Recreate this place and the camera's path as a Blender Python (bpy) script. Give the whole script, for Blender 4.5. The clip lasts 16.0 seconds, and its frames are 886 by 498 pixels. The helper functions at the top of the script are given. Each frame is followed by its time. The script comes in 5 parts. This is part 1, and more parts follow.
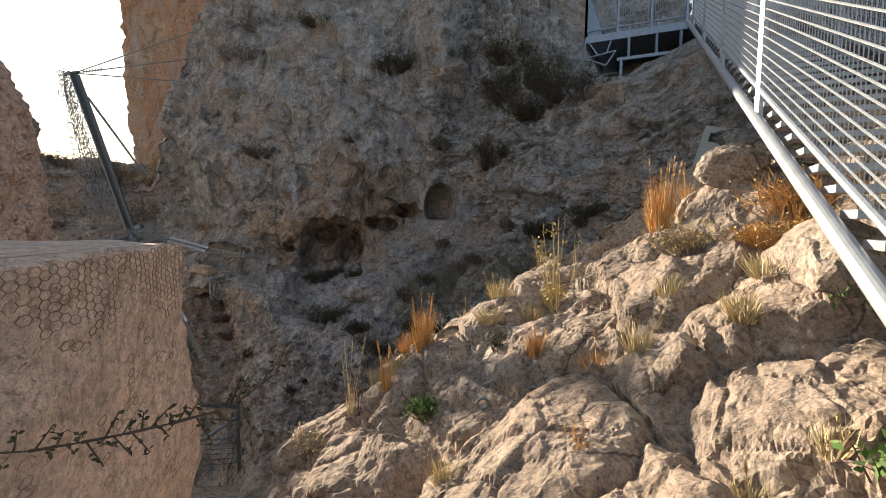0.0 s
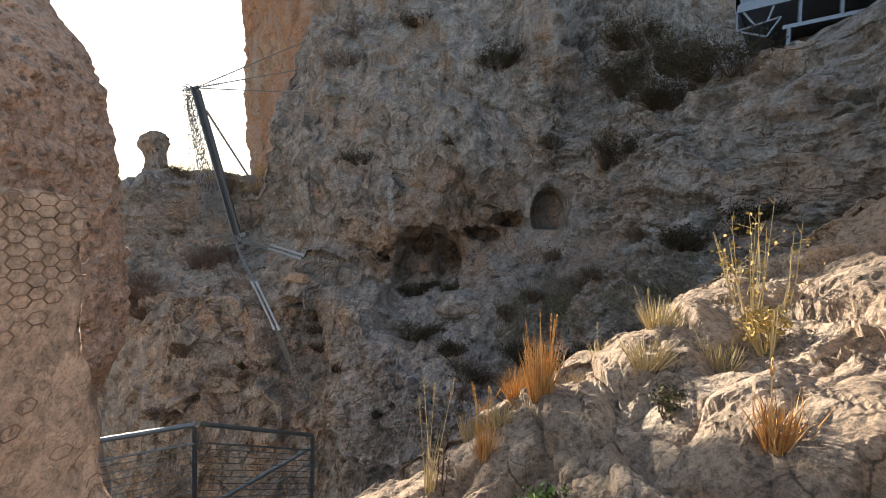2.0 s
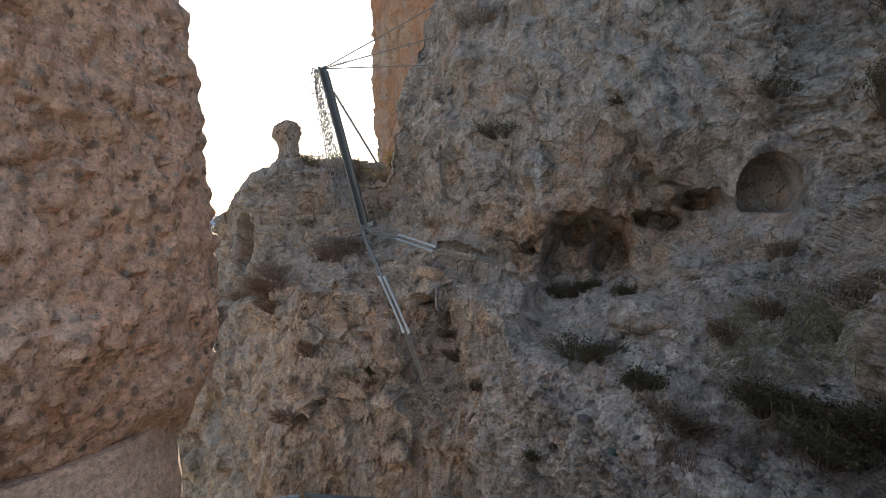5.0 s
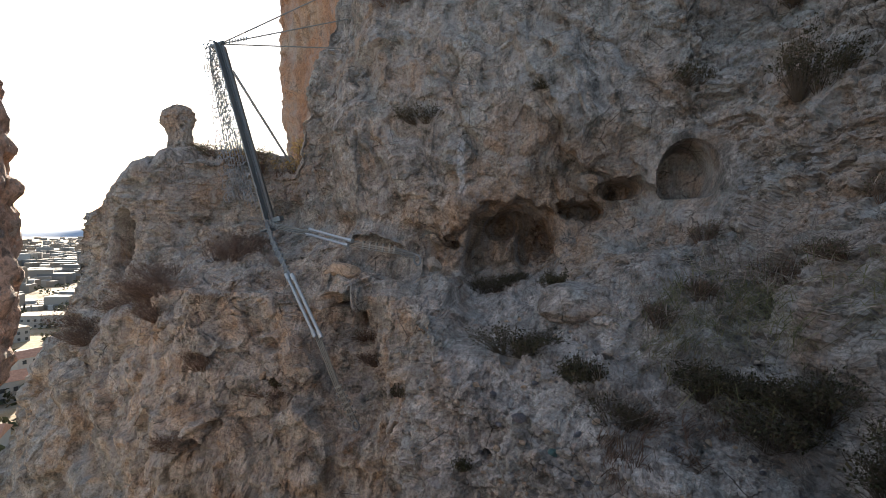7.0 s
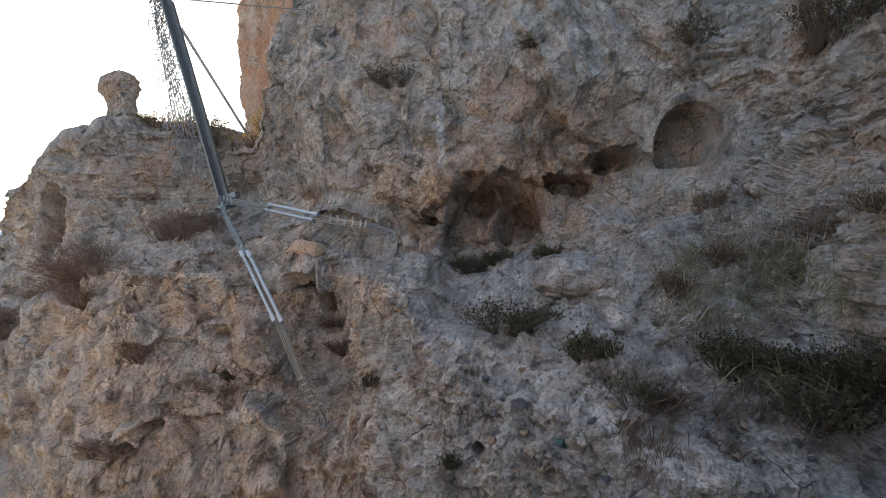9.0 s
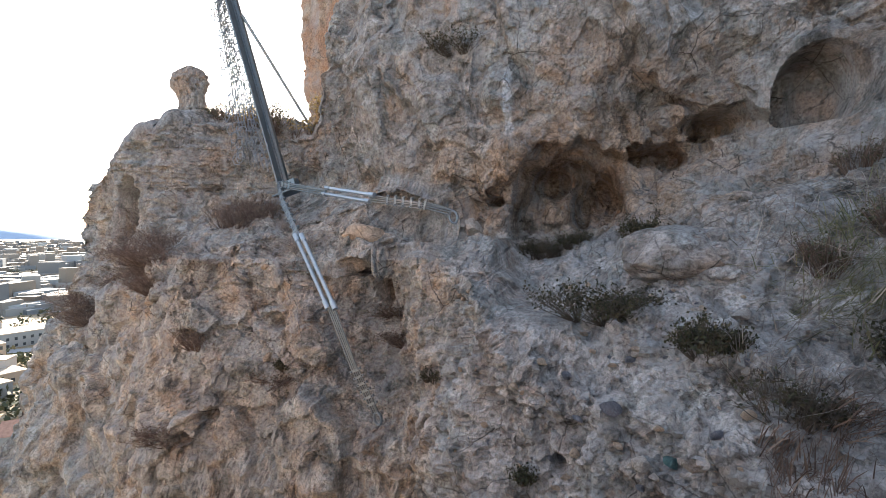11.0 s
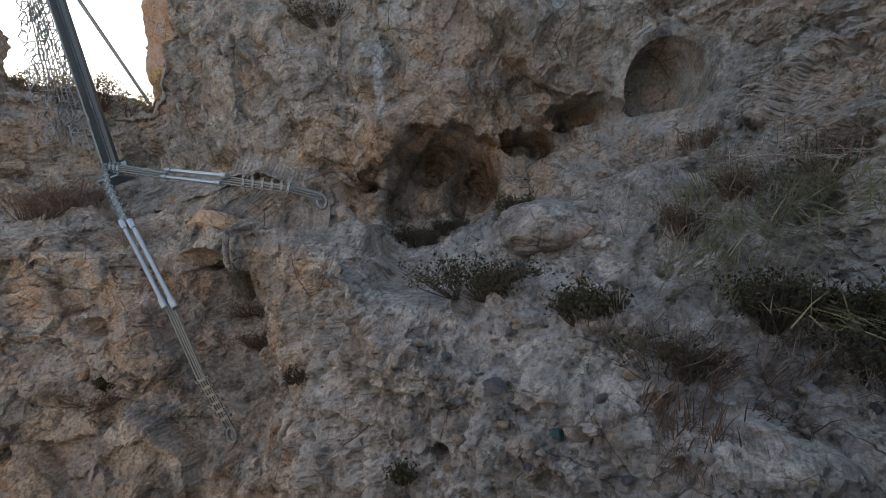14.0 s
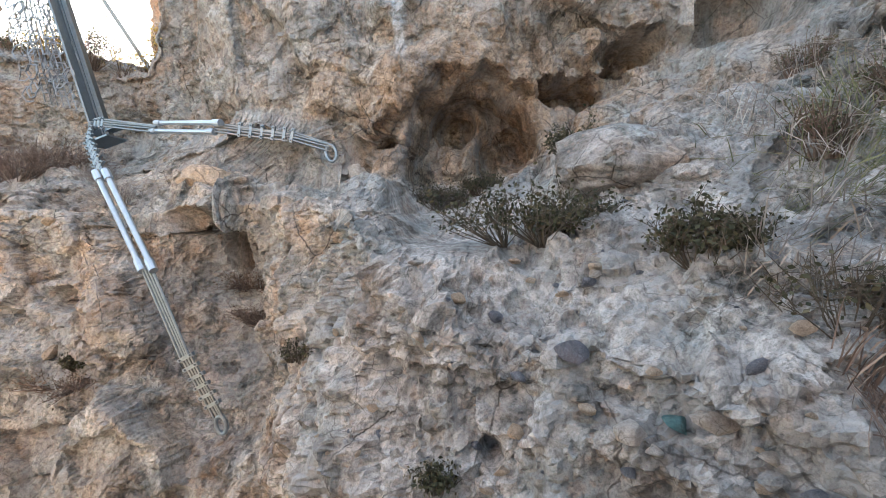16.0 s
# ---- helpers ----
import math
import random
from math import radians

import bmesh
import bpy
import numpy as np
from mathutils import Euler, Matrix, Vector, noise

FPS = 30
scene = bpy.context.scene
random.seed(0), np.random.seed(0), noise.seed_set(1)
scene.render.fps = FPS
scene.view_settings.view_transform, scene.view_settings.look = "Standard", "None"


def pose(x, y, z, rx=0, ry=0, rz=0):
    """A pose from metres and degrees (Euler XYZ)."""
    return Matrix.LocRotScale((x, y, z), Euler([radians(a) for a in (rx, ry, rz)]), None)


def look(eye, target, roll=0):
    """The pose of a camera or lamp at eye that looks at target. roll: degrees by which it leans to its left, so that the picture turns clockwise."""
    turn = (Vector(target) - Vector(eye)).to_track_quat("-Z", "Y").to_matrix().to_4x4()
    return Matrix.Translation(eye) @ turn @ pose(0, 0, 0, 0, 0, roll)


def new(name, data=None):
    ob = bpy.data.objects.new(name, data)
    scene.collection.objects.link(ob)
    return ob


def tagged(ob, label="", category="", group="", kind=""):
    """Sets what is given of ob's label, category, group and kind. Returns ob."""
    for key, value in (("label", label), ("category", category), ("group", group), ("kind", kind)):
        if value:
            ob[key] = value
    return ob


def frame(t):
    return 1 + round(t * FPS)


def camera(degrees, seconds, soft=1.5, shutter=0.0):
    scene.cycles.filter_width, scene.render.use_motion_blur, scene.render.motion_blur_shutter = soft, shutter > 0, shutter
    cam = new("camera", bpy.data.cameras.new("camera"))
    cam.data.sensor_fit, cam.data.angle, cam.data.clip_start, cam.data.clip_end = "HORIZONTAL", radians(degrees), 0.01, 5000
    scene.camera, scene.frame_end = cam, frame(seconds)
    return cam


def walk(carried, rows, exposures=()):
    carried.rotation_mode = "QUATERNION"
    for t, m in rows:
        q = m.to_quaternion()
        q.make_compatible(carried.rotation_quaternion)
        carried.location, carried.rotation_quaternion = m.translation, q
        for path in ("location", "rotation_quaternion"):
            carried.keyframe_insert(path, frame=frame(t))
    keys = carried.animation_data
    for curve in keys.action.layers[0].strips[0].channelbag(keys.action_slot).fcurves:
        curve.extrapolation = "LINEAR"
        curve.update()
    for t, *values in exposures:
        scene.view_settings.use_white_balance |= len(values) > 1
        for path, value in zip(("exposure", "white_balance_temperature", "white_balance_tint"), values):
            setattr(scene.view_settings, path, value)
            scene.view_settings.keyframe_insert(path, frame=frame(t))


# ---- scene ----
cam = camera(87.3, 16.0, 0.6)
PATH = [
    (0, (0.351, 0.417, 1.572), (0.344, 2.412, 1.432), 0.8),
    (0.5, (0.268, 0.745, 1.516), (0.208, 2.74, 1.393), 1.1),
    (1, (0.311, 1.072, 1.419), (0.161, 3.064, 1.322), 1.3),
    (1.5, (0.272, 1.394, 1.374), (-0.004, 3.373, 1.3), 1.4),
    (2, (0.167, 1.737, 1.36), (-0.265, 3.689, 1.286), 1.4),
    (2.5, (0.04, 2.129, 1.319), (-0.527, 4.046, 1.258), 1.6),
    (3, (-0.185, 2.409, 1.303), (-0.89, 4.278, 1.2), 1.6),
    (3.5, (-0.379, 2.793, 1.281), (-1.168, 4.625, 1.129), 1.5),
    (3.7, (-0.439, 2.926, 1.262), (-1.261, 4.744, 1.113), 1.3),
    (5.8, (-1.282, 3.783, 1.204), (-2.196, 5.559, 1.096), 0.9),
    (6, (-1.286, 3.862, 1.146), (-2.133, 5.671, 1.049), 0.9),
    (6.5, (-1.27, 4.076, 0.987), (-1.96, 5.951, 0.905), 0.7),
    (7, (-1.392, 4.227, 0.85), (-1.976, 6.138, 0.78), 0.7),
    (7.5, (-1.519, 4.404, 0.745), (-1.995, 6.346, 0.68), 0.7),
    (8, (-1.564, 4.602, 0.605), (-1.991, 6.554, 0.538), 0.6),
    (8.5, (-1.734, 4.787, 0.472), (-2.164, 6.739, 0.413), 0.6),
    (8.7, (-1.783, 4.866, 0.436), (-2.216, 6.817, 0.374), 0.8),
    (10.8, (-2.025, 5.753, 0.059), (-2.67, 7.645, -0.015), 0.4),
    (11, (-2.047, 5.789, 0.061), (-2.757, 7.657, -0.006), 0.4),
    (11.5, (-2.143, 5.803, 0.08), (-2.96, 7.628, 0.026), 0.3),
    (12, (-2.19, 5.791, 0.074), (-2.986, 7.625, 0.029), 0.4),
    (12.5, (-2.157, 5.822, 0.075), (-2.835, 7.703, 0.027), 0.1),
    (13, (-2.143, 5.871, 0.044), (-2.665, 7.802, 0.019), -0.2),
    (13.5, (-2.085, 6.08, -0.144), (-2.421, 8.051, -0.162), -0.3),
    (14, (-2.105, 6.28, -0.275), (-2.311, 8.269, -0.303), -0.4),
    (14.5, (-2.265, 6.497, -0.376), (-2.377, 8.494, -0.392), -0.4),
    (15, (-2.276, 6.759, -0.589), (-2.359, 8.757, -0.574), -0.4),
    (15.5, (-2.314, 7.007, -0.66), (-2.469, 9.001, -0.658), -0.5),
    (16, (-2.404, 7.287, -0.759), (-2.674, 9.268, -0.79), -0.4),
]
walk(cam, [(t, look(eye, target, roll)) for t, eye, target, roll in PATH],
     [(0, 1.55, 6500, 10), (1, 1.75, 6400, 10), (2, 1.75, 6500, 10), (3.5, 1.85, 6500, 10), (7, 1.85, 6150, 10), (8.5, 2.2, 6100, 10), (11, 2.7, 5950, 10), (12, 1.0, 5800, 10), (13, 0.85, 5800, 9), (14, 2.1, 6100, 7), (14.5, 3.0, 6150, 6), (15.2, 3.4, 6150, 6), (16, 3.55, 6150, 6)])


# ---------- world, sun ----------
SUN = Vector((-0.70, 0.66, 0.285)).normalized()
world = bpy.data.worlds.new("world")
scene.world = world
world.use_nodes = True
wn = world.node_tree.nodes
wl = world.node_tree.links
sky = wn.new("ShaderNodeTexSky")
sky.sky_type = "NISHITA"
sky.sun_disc = False
sky.sun_elevation = math.asin(SUN.z)
sky.sun_rotation = math.atan2(SUN.x, SUN.y)
sky.air_density, sky.dust_density = 1.0, 0.7
cl_at = wn.new("ShaderNodeTexCoord")
cl_map = wn.new("ShaderNodeMapping")
cl_map.inputs["Scale"].default_value = (1.0, 1.0, 3.2)
cl_noise = wn.new("ShaderNodeTexNoise")
cl_noise.inputs["Scale"].default_value, cl_noise.inputs["Detail"].default_value, cl_noise.inputs["Roughness"].default_value = 2.6, 9, 0.6
cl_ramp = wn.new("ShaderNodeValToRGB")
cl_ramp.color_ramp.elements[0].position, cl_ramp.color_ramp.elements[1].position = 0.42, 0.62
cl_mix = wn.new("ShaderNodeMix")
cl_mix.data_type = "RGBA"
wl.new(cl_at.outputs["Generated"], cl_map.inputs[0])
wl.new(cl_map.outputs[0], cl_noise.inputs["Vector"])
wl.new(cl_noise.outputs[0], cl_ramp.inputs[0])
wl.new(cl_ramp.outputs[0], cl_mix.inputs[0])
wl.new(sky.outputs[0], cl_mix.inputs[6])
cl_lit = wn.new("ShaderNodeVectorMath")
cl_lit.operation = "MULTIPLY_ADD"
cl_lit.inputs[1].default_value, cl_lit.inputs[2].default_value = (0.65, 0.65, 0.65), (4.4, 4.6, 4.9)
wl.new(sky.outputs[0], cl_lit.inputs[0])
wl.new(cl_lit.outputs[0], cl_mix.inputs[7])
wl.new(cl_mix.outputs[2], wn["Background"].inputs[0])
wn["Background"].inputs[1].default_value = 0.05
sun_data = bpy.data.lights.new("sun", "SUN")
sun_data.energy, sun_data.angle, sun_data.color = 5.0, radians(0.53), (1.0, 0.85, 0.66)
sun = new("sun", sun_data)
sun.matrix_world = look((0, 0, 30), Vector((0, 0, 30)) - SUN)


# ---------- noise on arrays ----------
def rnd(i, j, k, seed):
    h = (i.astype(np.int64) * 73856093) ^ (j.astype(np.int64) * 19349663) ^ (k.astype(np.int64) * 83492791) ^ (seed * 2654435761)
    h = (h ^ (h >> 13)) * 1274126177 & 0x7FFFFFFF
    h = (h ^ (h >> 15)) * 2246822519 & 0x7FFFFFFF
    return ((h ^ (h >> 11)) & 0xFFFFF) / float(0xFFFFF)


def vnoise(p, scale, seed=0):
    """Smooth noise from -1 to 1 at points p (n, 3)."""
    q = p * scale
    b = np.floor(q)
    f = q - b
    f = f * f * f * (f * (f * 6 - 15) + 10)
    b = b.astype(np.int64)
    out = np.zeros(len(p))
    for di in (0, 1):
        for dj in (0, 1):
            for dk in (0, 1):
                w = (f[:, 0] if di else 1 - f[:, 0]) * (f[:, 1] if dj else 1 - f[:, 1]) * (f[:, 2] if dk else 1 - f[:, 2])
                out += w * rnd(b[:, 0] + di, b[:, 1] + dj, b[:, 2] + dk, seed)
    return out * 2 - 1


def fbm(p, scale, octaves=4, seed=0, gain=0.5):
    out, amp = np.zeros(len(p)), 1.0
    for o in range(octaves):
        out += amp * vnoise(p, scale * 2.03 ** o, seed + 17 * o)
        amp *= gain
    return out


def ridged(p, scale, octaves=4, seed=0):
    out, amp = np.zeros(len(p)), 1.0
    for o in range(octaves):
        out += amp * (1 - 2 * np.abs(vnoise(p, scale * 2.07 ** o, seed + 31 * o)))
        amp *= 0.5
    return out


def cells(p, scale, seed=0):
    """Distances to the nearest and the second nearest scattered point, and the nearest one's random number."""
    q = p * scale
    b = np.floor(q).astype(np.int64)
    d1, d2, ident = np.full(len(p), 9.0), np.full(len(p), 9.0), np.zeros(len(p))
    for di in (-1, 0, 1):
        for dj in (-1, 0, 1):
            for dk in (-1, 0, 1):
                i, j, k = b[:, 0] + di, b[:, 1] + dj, b[:, 2] + dk
                c = np.stack([i + rnd(i, j, k, seed + 1), j + rnd(i, j, k, seed + 2), k + rnd(i, j, k, seed + 3)], 1)
                d = np.sqrt(((q - c) ** 2).sum(1))
                near = d < d1
                d2 = np.where(near, d1, np.minimum(d2, d))
                ident = np.where(near, rnd(i, j, k, seed + 4), ident)
                d1 = np.where(near, d, d1)
    return d1, d2, ident


def facets(p, scale, seed=0, tilt=0.5, gap=0.13, deep=0.35, soft=0.07):
    """Broken rock: each cell a slab of its own height and slant, with a cleft round it."""
    q = p * scale
    b = np.floor(q).astype(np.int64)
    d1, d2 = np.full(len(p), 9.0), np.full(len(p), 9.0)
    h, h2 = np.zeros(len(p)), np.zeros(len(p))
    for di in (-1, 0, 1):
        for dj in (-1, 0, 1):
            for dk in (-1, 0, 1):
                i, j, k = b[:, 0] + di, b[:, 1] + dj, b[:, 2] + dk
                o = q - np.stack([i + rnd(i, j, k, seed + 1), j + rnd(i, j, k, seed + 2), k + rnd(i, j, k, seed + 3)], 1)
                d = np.sqrt((o ** 2).sum(1))
                near = d < d1
                slab = rnd(i, j, k, seed + 4) - 0.5 + tilt * (o[:, 0] * (rnd(i, j, k, seed + 5) - 0.5) + o[:, 1] * (rnd(i, j, k, seed + 6) - 0.5) + o[:, 2] * (rnd(i, j, k, seed + 7) - 0.5)) * 2
                h2 = np.where(near, h, np.where(d < d2, slab, h2))
                d2 = np.where(near, d1, np.minimum(d2, d))
                h = np.where(near, slab, h)
                d1 = np.where(near, d, d1)
    inner = 0.5 + 0.5 * np.clip((d2 - d1) / soft, 0, 1)
    return h * inner + h2 * (1 - inner) - deep * (1 - np.clip((d2 - d1) / gap, 0, 1))


def masked(mask, fn, *arrays):
    """fn of the arrays where the mask is above nothing, times the mask."""
    out = np.zeros(len(mask))
    on = mask > 0.002
    if on.any():
        out[on] = mask[on] * fn(*[a[on] for a in arrays])
    return out


def step(a, b, x):
    t = np.clip((x - a) / (b - a), 0, 1)
    return t * t * (3 - 2 * t)


def bump(x, z, cx, cz, rx, rz):
    return np.exp(-((x - cx) / rx) ** 2 - ((z - cz) / rz) ** 2)


# ---------- materials ----------
def material(name, rough=0.9, metal=0.0):
    m = bpy.data.materials.new(name)
    m.use_nodes = True
    n, l = m.node_tree.nodes, m.node_tree.links
    b = n["Principled BSDF"]
    b.inputs["Roughness"].default_value, b.inputs["Metallic"].default_value = rough, metal
    return m, n, l, b


def noise_node(n, l, vec, scale, detail=6, rough=0.6, distort=0.0):
    t = n.new("ShaderNodeTexNoise")
    t.inputs["Scale"].default_value, t.inputs["Detail"].default_value = scale, detail
    t.inputs["Roughness"].default_value, t.inputs["Distortion"].default_value = rough, distort
    l.new(vec, t.inputs["Vector"])
    return t


def ramp(n, l, fac, stops):
    r = n.new("ShaderNodeValToRGB")
    e = r.color_ramp.elements
    while len(e) < len(stops):
        e.new(0.5)
    for s, (p, c) in zip(e, stops):
        s.position, s.color = p, (*c, 1)
    l.new(fac, r.inputs[0])
    return r


def mix(n, l, fac, a, b, mode="MIX"):
    m = n.new("ShaderNodeMix")
    m.data_type, m.blend_type = "RGBA", mode
    for sock, v in ((m.inputs[0], fac), (m.inputs[6], a), (m.inputs[7], b)):
        if hasattr(v, "links"):
            l.new(v, sock)
        elif isinstance(v, tuple):
            sock.default_value = (*v, 1)
        else:
            sock.default_value = v
    return m.outputs[2]


def ranged(n, l, value, a, b):
    r = n.new("ShaderNodeMapRange")
    r.interpolation_type = "SMOOTHSTEP"
    r.inputs[1].default_value, r.inputs[2].default_value = a, b
    l.new(value, r.inputs[0])
    return r.outputs[0]


LIME_X = -3.75


def rock_material(name, stops, warm, warm_amount, pebble=9.0, pebble_mix=0.35, grit=0.6, streak=0.0, pale=(0.50, 0.45, 0.40), pits=0.5, beds=False, tone=1.0):
    """Weathered rock: large stains, embedded stones, fine grit; stops run from dark to light."""
    m, n, l, b = material(name, 0.93)
    tc = n.new("ShaderNodeTexCoord").outputs["Object"]
    big = noise_node(n, l, tc, 0.5, 5, 0.62, 0.5)
    mid = noise_node(n, l, tc, 2.4, 8, 0.64, 0.7)
    fine = noise_node(n, l, tc, 21, 6, 0.7, 0.4)
    base = ramp(n, l, mid.outputs[0], stops).outputs[0]
    wm = ramp(n, l, big.outputs[0], [(0.52 - warm_amount * 0.3, (0, 0, 0)), (0.66 - warm_amount * 0.3, (1, 1, 1))]).outputs[0]
    col = mix(n, l, wm, base, mix(n, l, mid.outputs[0], tuple(c * 0.55 for c in warm), tuple(c * 1.25 for c in warm)))
    if beds:
        # tan limestone low in the west, pale cemented gravel on the shelf
        wob = n.new("ShaderNodeVectorMath")
        wob.operation = "MULTIPLY_ADD"
        wob.inputs[1].default_value = (4.4, 4.4, 2.4)
        l.new(big.outputs[1], wob.inputs[0])
        l.new(tc, wob.inputs[2])
        xyz = n.new("ShaderNodeSeparateXYZ")
        l.new(wob.outputs[0], xyz.inputs[0])
        west = mix(n, l, 1.0, ranged(n, l, xyz.outputs[0], -0.3, -2.6), ranged(n, l, xyz.outputs[2], 3.4, 1.8), "MULTIPLY")
        tanc = ramp(n, l, mid.outputs[0], [(0.36, (0.13, 0.11, 0.09)), (0.47, (0.36, 0.315, 0.265)), (0.62, (0.60, 0.54, 0.47))]).outputs[0]
        col = mix(n, l, west, col, tanc)
        shelf = mix(n, l, 1.0, mix(n, l, 1.0, ranged(n, l, xyz.outputs[2], 1.5, 0.6), ranged(n, l, xyz.outputs[0], -2.6, -0.6), "MULTIPLY"), ranged(n, l, xyz.outputs[0], 3.4, 1.8), "MULTIPLY")
        palec = ramp(n, l, mid.outputs[0], [(0.36, (0.15, 0.14, 0.13)), (0.48, (0.38, 0.36, 0.34)), (0.62, (0.64, 0.61, 0.58))]).outputs[0]
        col = mix(n, l, shelf, col, palec)
        # a white lime streak below a seep, and ochre rock in and over the cave
        # rust-stained beds low in the west, grey-green rock on the fluted pillar
        rust = noise_node(n, l, tc, 1.15, 5, 0.6, 0.9)
        rustm = ramp(n, l, rust.outputs[0], [(0.52, (0, 0, 0)), (0.62, (0.7,) * 3)]).outputs[0]
        col = mix(n, l, mix(n, l, 1.0, west, rustm, "MULTIPLY"), col, ramp(n, l, mid.outputs[0], [(0.36, (0.22, 0.13, 0.075)), (0.5, (0.42, 0.285, 0.18)), (0.62, (0.56, 0.43, 0.31))]).outputs[0])
        coolm = ramp(n, l, rust.outputs[0], [(0.40, (0.8,) * 3), (0.5, (0, 0, 0))]).outputs[0]
        col = mix(n, l, coolm, col, ramp(n, l, mid.outputs[0], [(0.36, (0.13, 0.135, 0.125)), (0.5, (0.30, 0.31, 0.295)), (0.62, (0.44, 0.455, 0.445))]).outputs[0])
        raw = n.new("ShaderNodeSeparateXYZ")
        l.new(tc, raw.inputs[0])
        ochre = mix(n, l, 1.0, mix(n, l, 1.0, ranged(n, l, xyz.outputs[0], -2.4, -1.6), ranged(n, l, xyz.outputs[0], 1.9, 0.9), "MULTIPLY"), mix(n, l, 1.0, ranged(n, l, xyz.outputs[2], 1.3, 1.8), ranged(n, l, xyz.outputs[2], 3.5, 2.8), "MULTIPLY"), "MULTIPLY")
        col = mix(n, l, mix(n, l, 1.0, ochre, (0.8, 0.8, 0.8), "MULTIPLY"), col, ramp(n, l, mid.outputs[0], [(0.36, (0.16, 0.10, 0.06)), (0.48, (0.36, 0.25, 0.165)), (0.62, (0.52, 0.40, 0.30))]).outputs[0])
        off = n.new("ShaderNodeMath")
        off.operation = "MULTIPLY_ADD"
        off.inputs[1].default_value, off.inputs[2].default_value = 0.25, LIME_X - 0.125
        l.new(mid.outputs[0], off.inputs[0])
        dist = n.new("ShaderNodeMath")
        dist.operation = "SUBTRACT"
        l.new(raw.outputs[0], dist.inputs[0])
        l.new(off.outputs[0], dist.inputs[1])
        ab = n.new("ShaderNodeMath")
        ab.operation = "ABSOLUTE"
        l.new(dist.outputs[0], ab.inputs[0])
        lime = mix(n, l, 1.0, ranged(n, l, ab.outputs[0], 0.11, 0.03), mix(n, l, 1.0, ranged(n, l, raw.outputs[2], 1.5, 1.8), ranged(n, l, raw.outputs[2], 3.0, 2.4), "MULTIPLY"), "MULTIPLY")
        col = mix(n, l, mix(n, l, 1.0, lime, (0.75, 0.75, 0.75), "MULTIPLY"), col, (0.58, 0.62, 0.66))
    vec = n.new("ShaderNodeVectorMath")
    vec.operation = "MULTIPLY_ADD"
    vec.inputs[1].default_value = (0.14, 0.14, 0.14)
    l.new(mid.outputs[1], vec.inputs[0])
    l.new(tc, vec.inputs[2])
    heights = []
    for size, share, keep in ((pebble, pebble_mix, 0.55), (pebble * 3.1, pebble_mix * 0.9, 0.5)):
        vor = n.new("ShaderNodeTexVoronoi")
        vor.inputs["Scale"].default_value = size
        l.new(vec.outputs[0], vor.inputs["Vector"])
        sep = n.new("ShaderNodeSeparateColor")
        l.new(vor.outputs["Color"], sep.inputs[0])
        stone = ramp(n, l, sep.outputs[0], [(0.0, (0.12, 0.10, 0.09)), (0.3, (0.27, 0.21, 0.17)), (0.55, pale), (0.78, (0.36, 0.22, 0.14)), (1.0, (0.25, 0.25, 0.25))]).outputs[0]
        edge = ramp(n, l, vor.outputs["Distance"], [(0.28, (1, 1, 1)), (0.46, (0, 0, 0))]).outputs[0]
        pick = ramp(n, l, sep.outputs[1], [(keep, (0, 0, 0)), (keep + 0.05, (share,) * 3)]).outputs[0]
        col = mix(n, l, mix(n, l, 1.0, edge, pick, "MULTIPLY"), col, stone)
        heights.append(edge)
    gr = ramp(n, l, fine.outputs[0], [(0.36, (1 - 0.62 * grit,) * 3), (0.5, (1.0,) * 3), (0.64, (1.22,) * 3)]).outputs[0]
    col = mix(n, l, 1.0, col, gr, "MULTIPLY")
    speck = noise_node(n, l, tc, 85, 4, 0.8)
    col = mix(n, l, 1.0, col, ramp(n, l, speck.outputs[0], [(0.36, (1 - 0.5 * grit,) * 3), (0.48, (1, 1, 1)), (0.64, (1.16,) * 3)]).outputs[0], "MULTIPLY")
    gaps = []
    for size, width, depth in ((1.7, 0.014, 1.0), (5.2, 0.02, 0.7)):
        cr = n.new("ShaderNodeTexVoronoi")
        cr.feature = "DISTANCE_TO_EDGE"
        cr.inputs["Scale"].default_value = size
        l.new(vec.outputs[0], cr.inputs["Vector"])
        some = noise_node(n, l, tc, size * 0.55, 3, 0.5)
        line = ramp(n, l, cr.outputs["Distance"], [(width * 0.25, (1, 1, 1)), (width, (0, 0, 0))]).outputs[0]
        crack = mix(n, l, 1.0, line, ramp(n, l, some.outputs[0], [(0.48, (0, 0, 0)), (0.58, (depth,) * 3)]).outputs[0], "MULTIPLY")
        gaps.append(crack)
        col = mix(n, l, mix(n, l, 1.0, crack, (pits,) * 3, "MULTIPLY"), col, (0.05, 0.04, 0.032))
    if streak:
        mp = n.new("ShaderNodeMapping")
        mp.inputs["Scale"].default_value = (2.2, 2.2, 0.25)
        l.new(tc, mp.inputs[0])
        st = noise_node(n, l, mp.outputs[0], 1.3, 8, 0.7)
        sm = ramp(n, l, st.outputs[0], [(0.46, (0, 0, 0)), (0.62, (streak,) * 3)]).outputs[0]
        col = mix(n, l, mix(n, l, 1.0, sm, gr, "MULTIPLY"), col, (0.35, 0.355, 0.36))
        st2 = noise_node(n, l, mp.outputs[0], 3.1, 8, 0.7)
        sm2 = ramp(n, l, st2.outputs[0], [(0.55, (0, 0, 0)), (0.68, (streak,) * 3)]).outputs[0]
        col = mix(n, l, sm2, col, (0.13, 0.115, 0.10))
    col = mix(n, l, 1.0, col, (tone, tone, tone), "MULTIPLY")
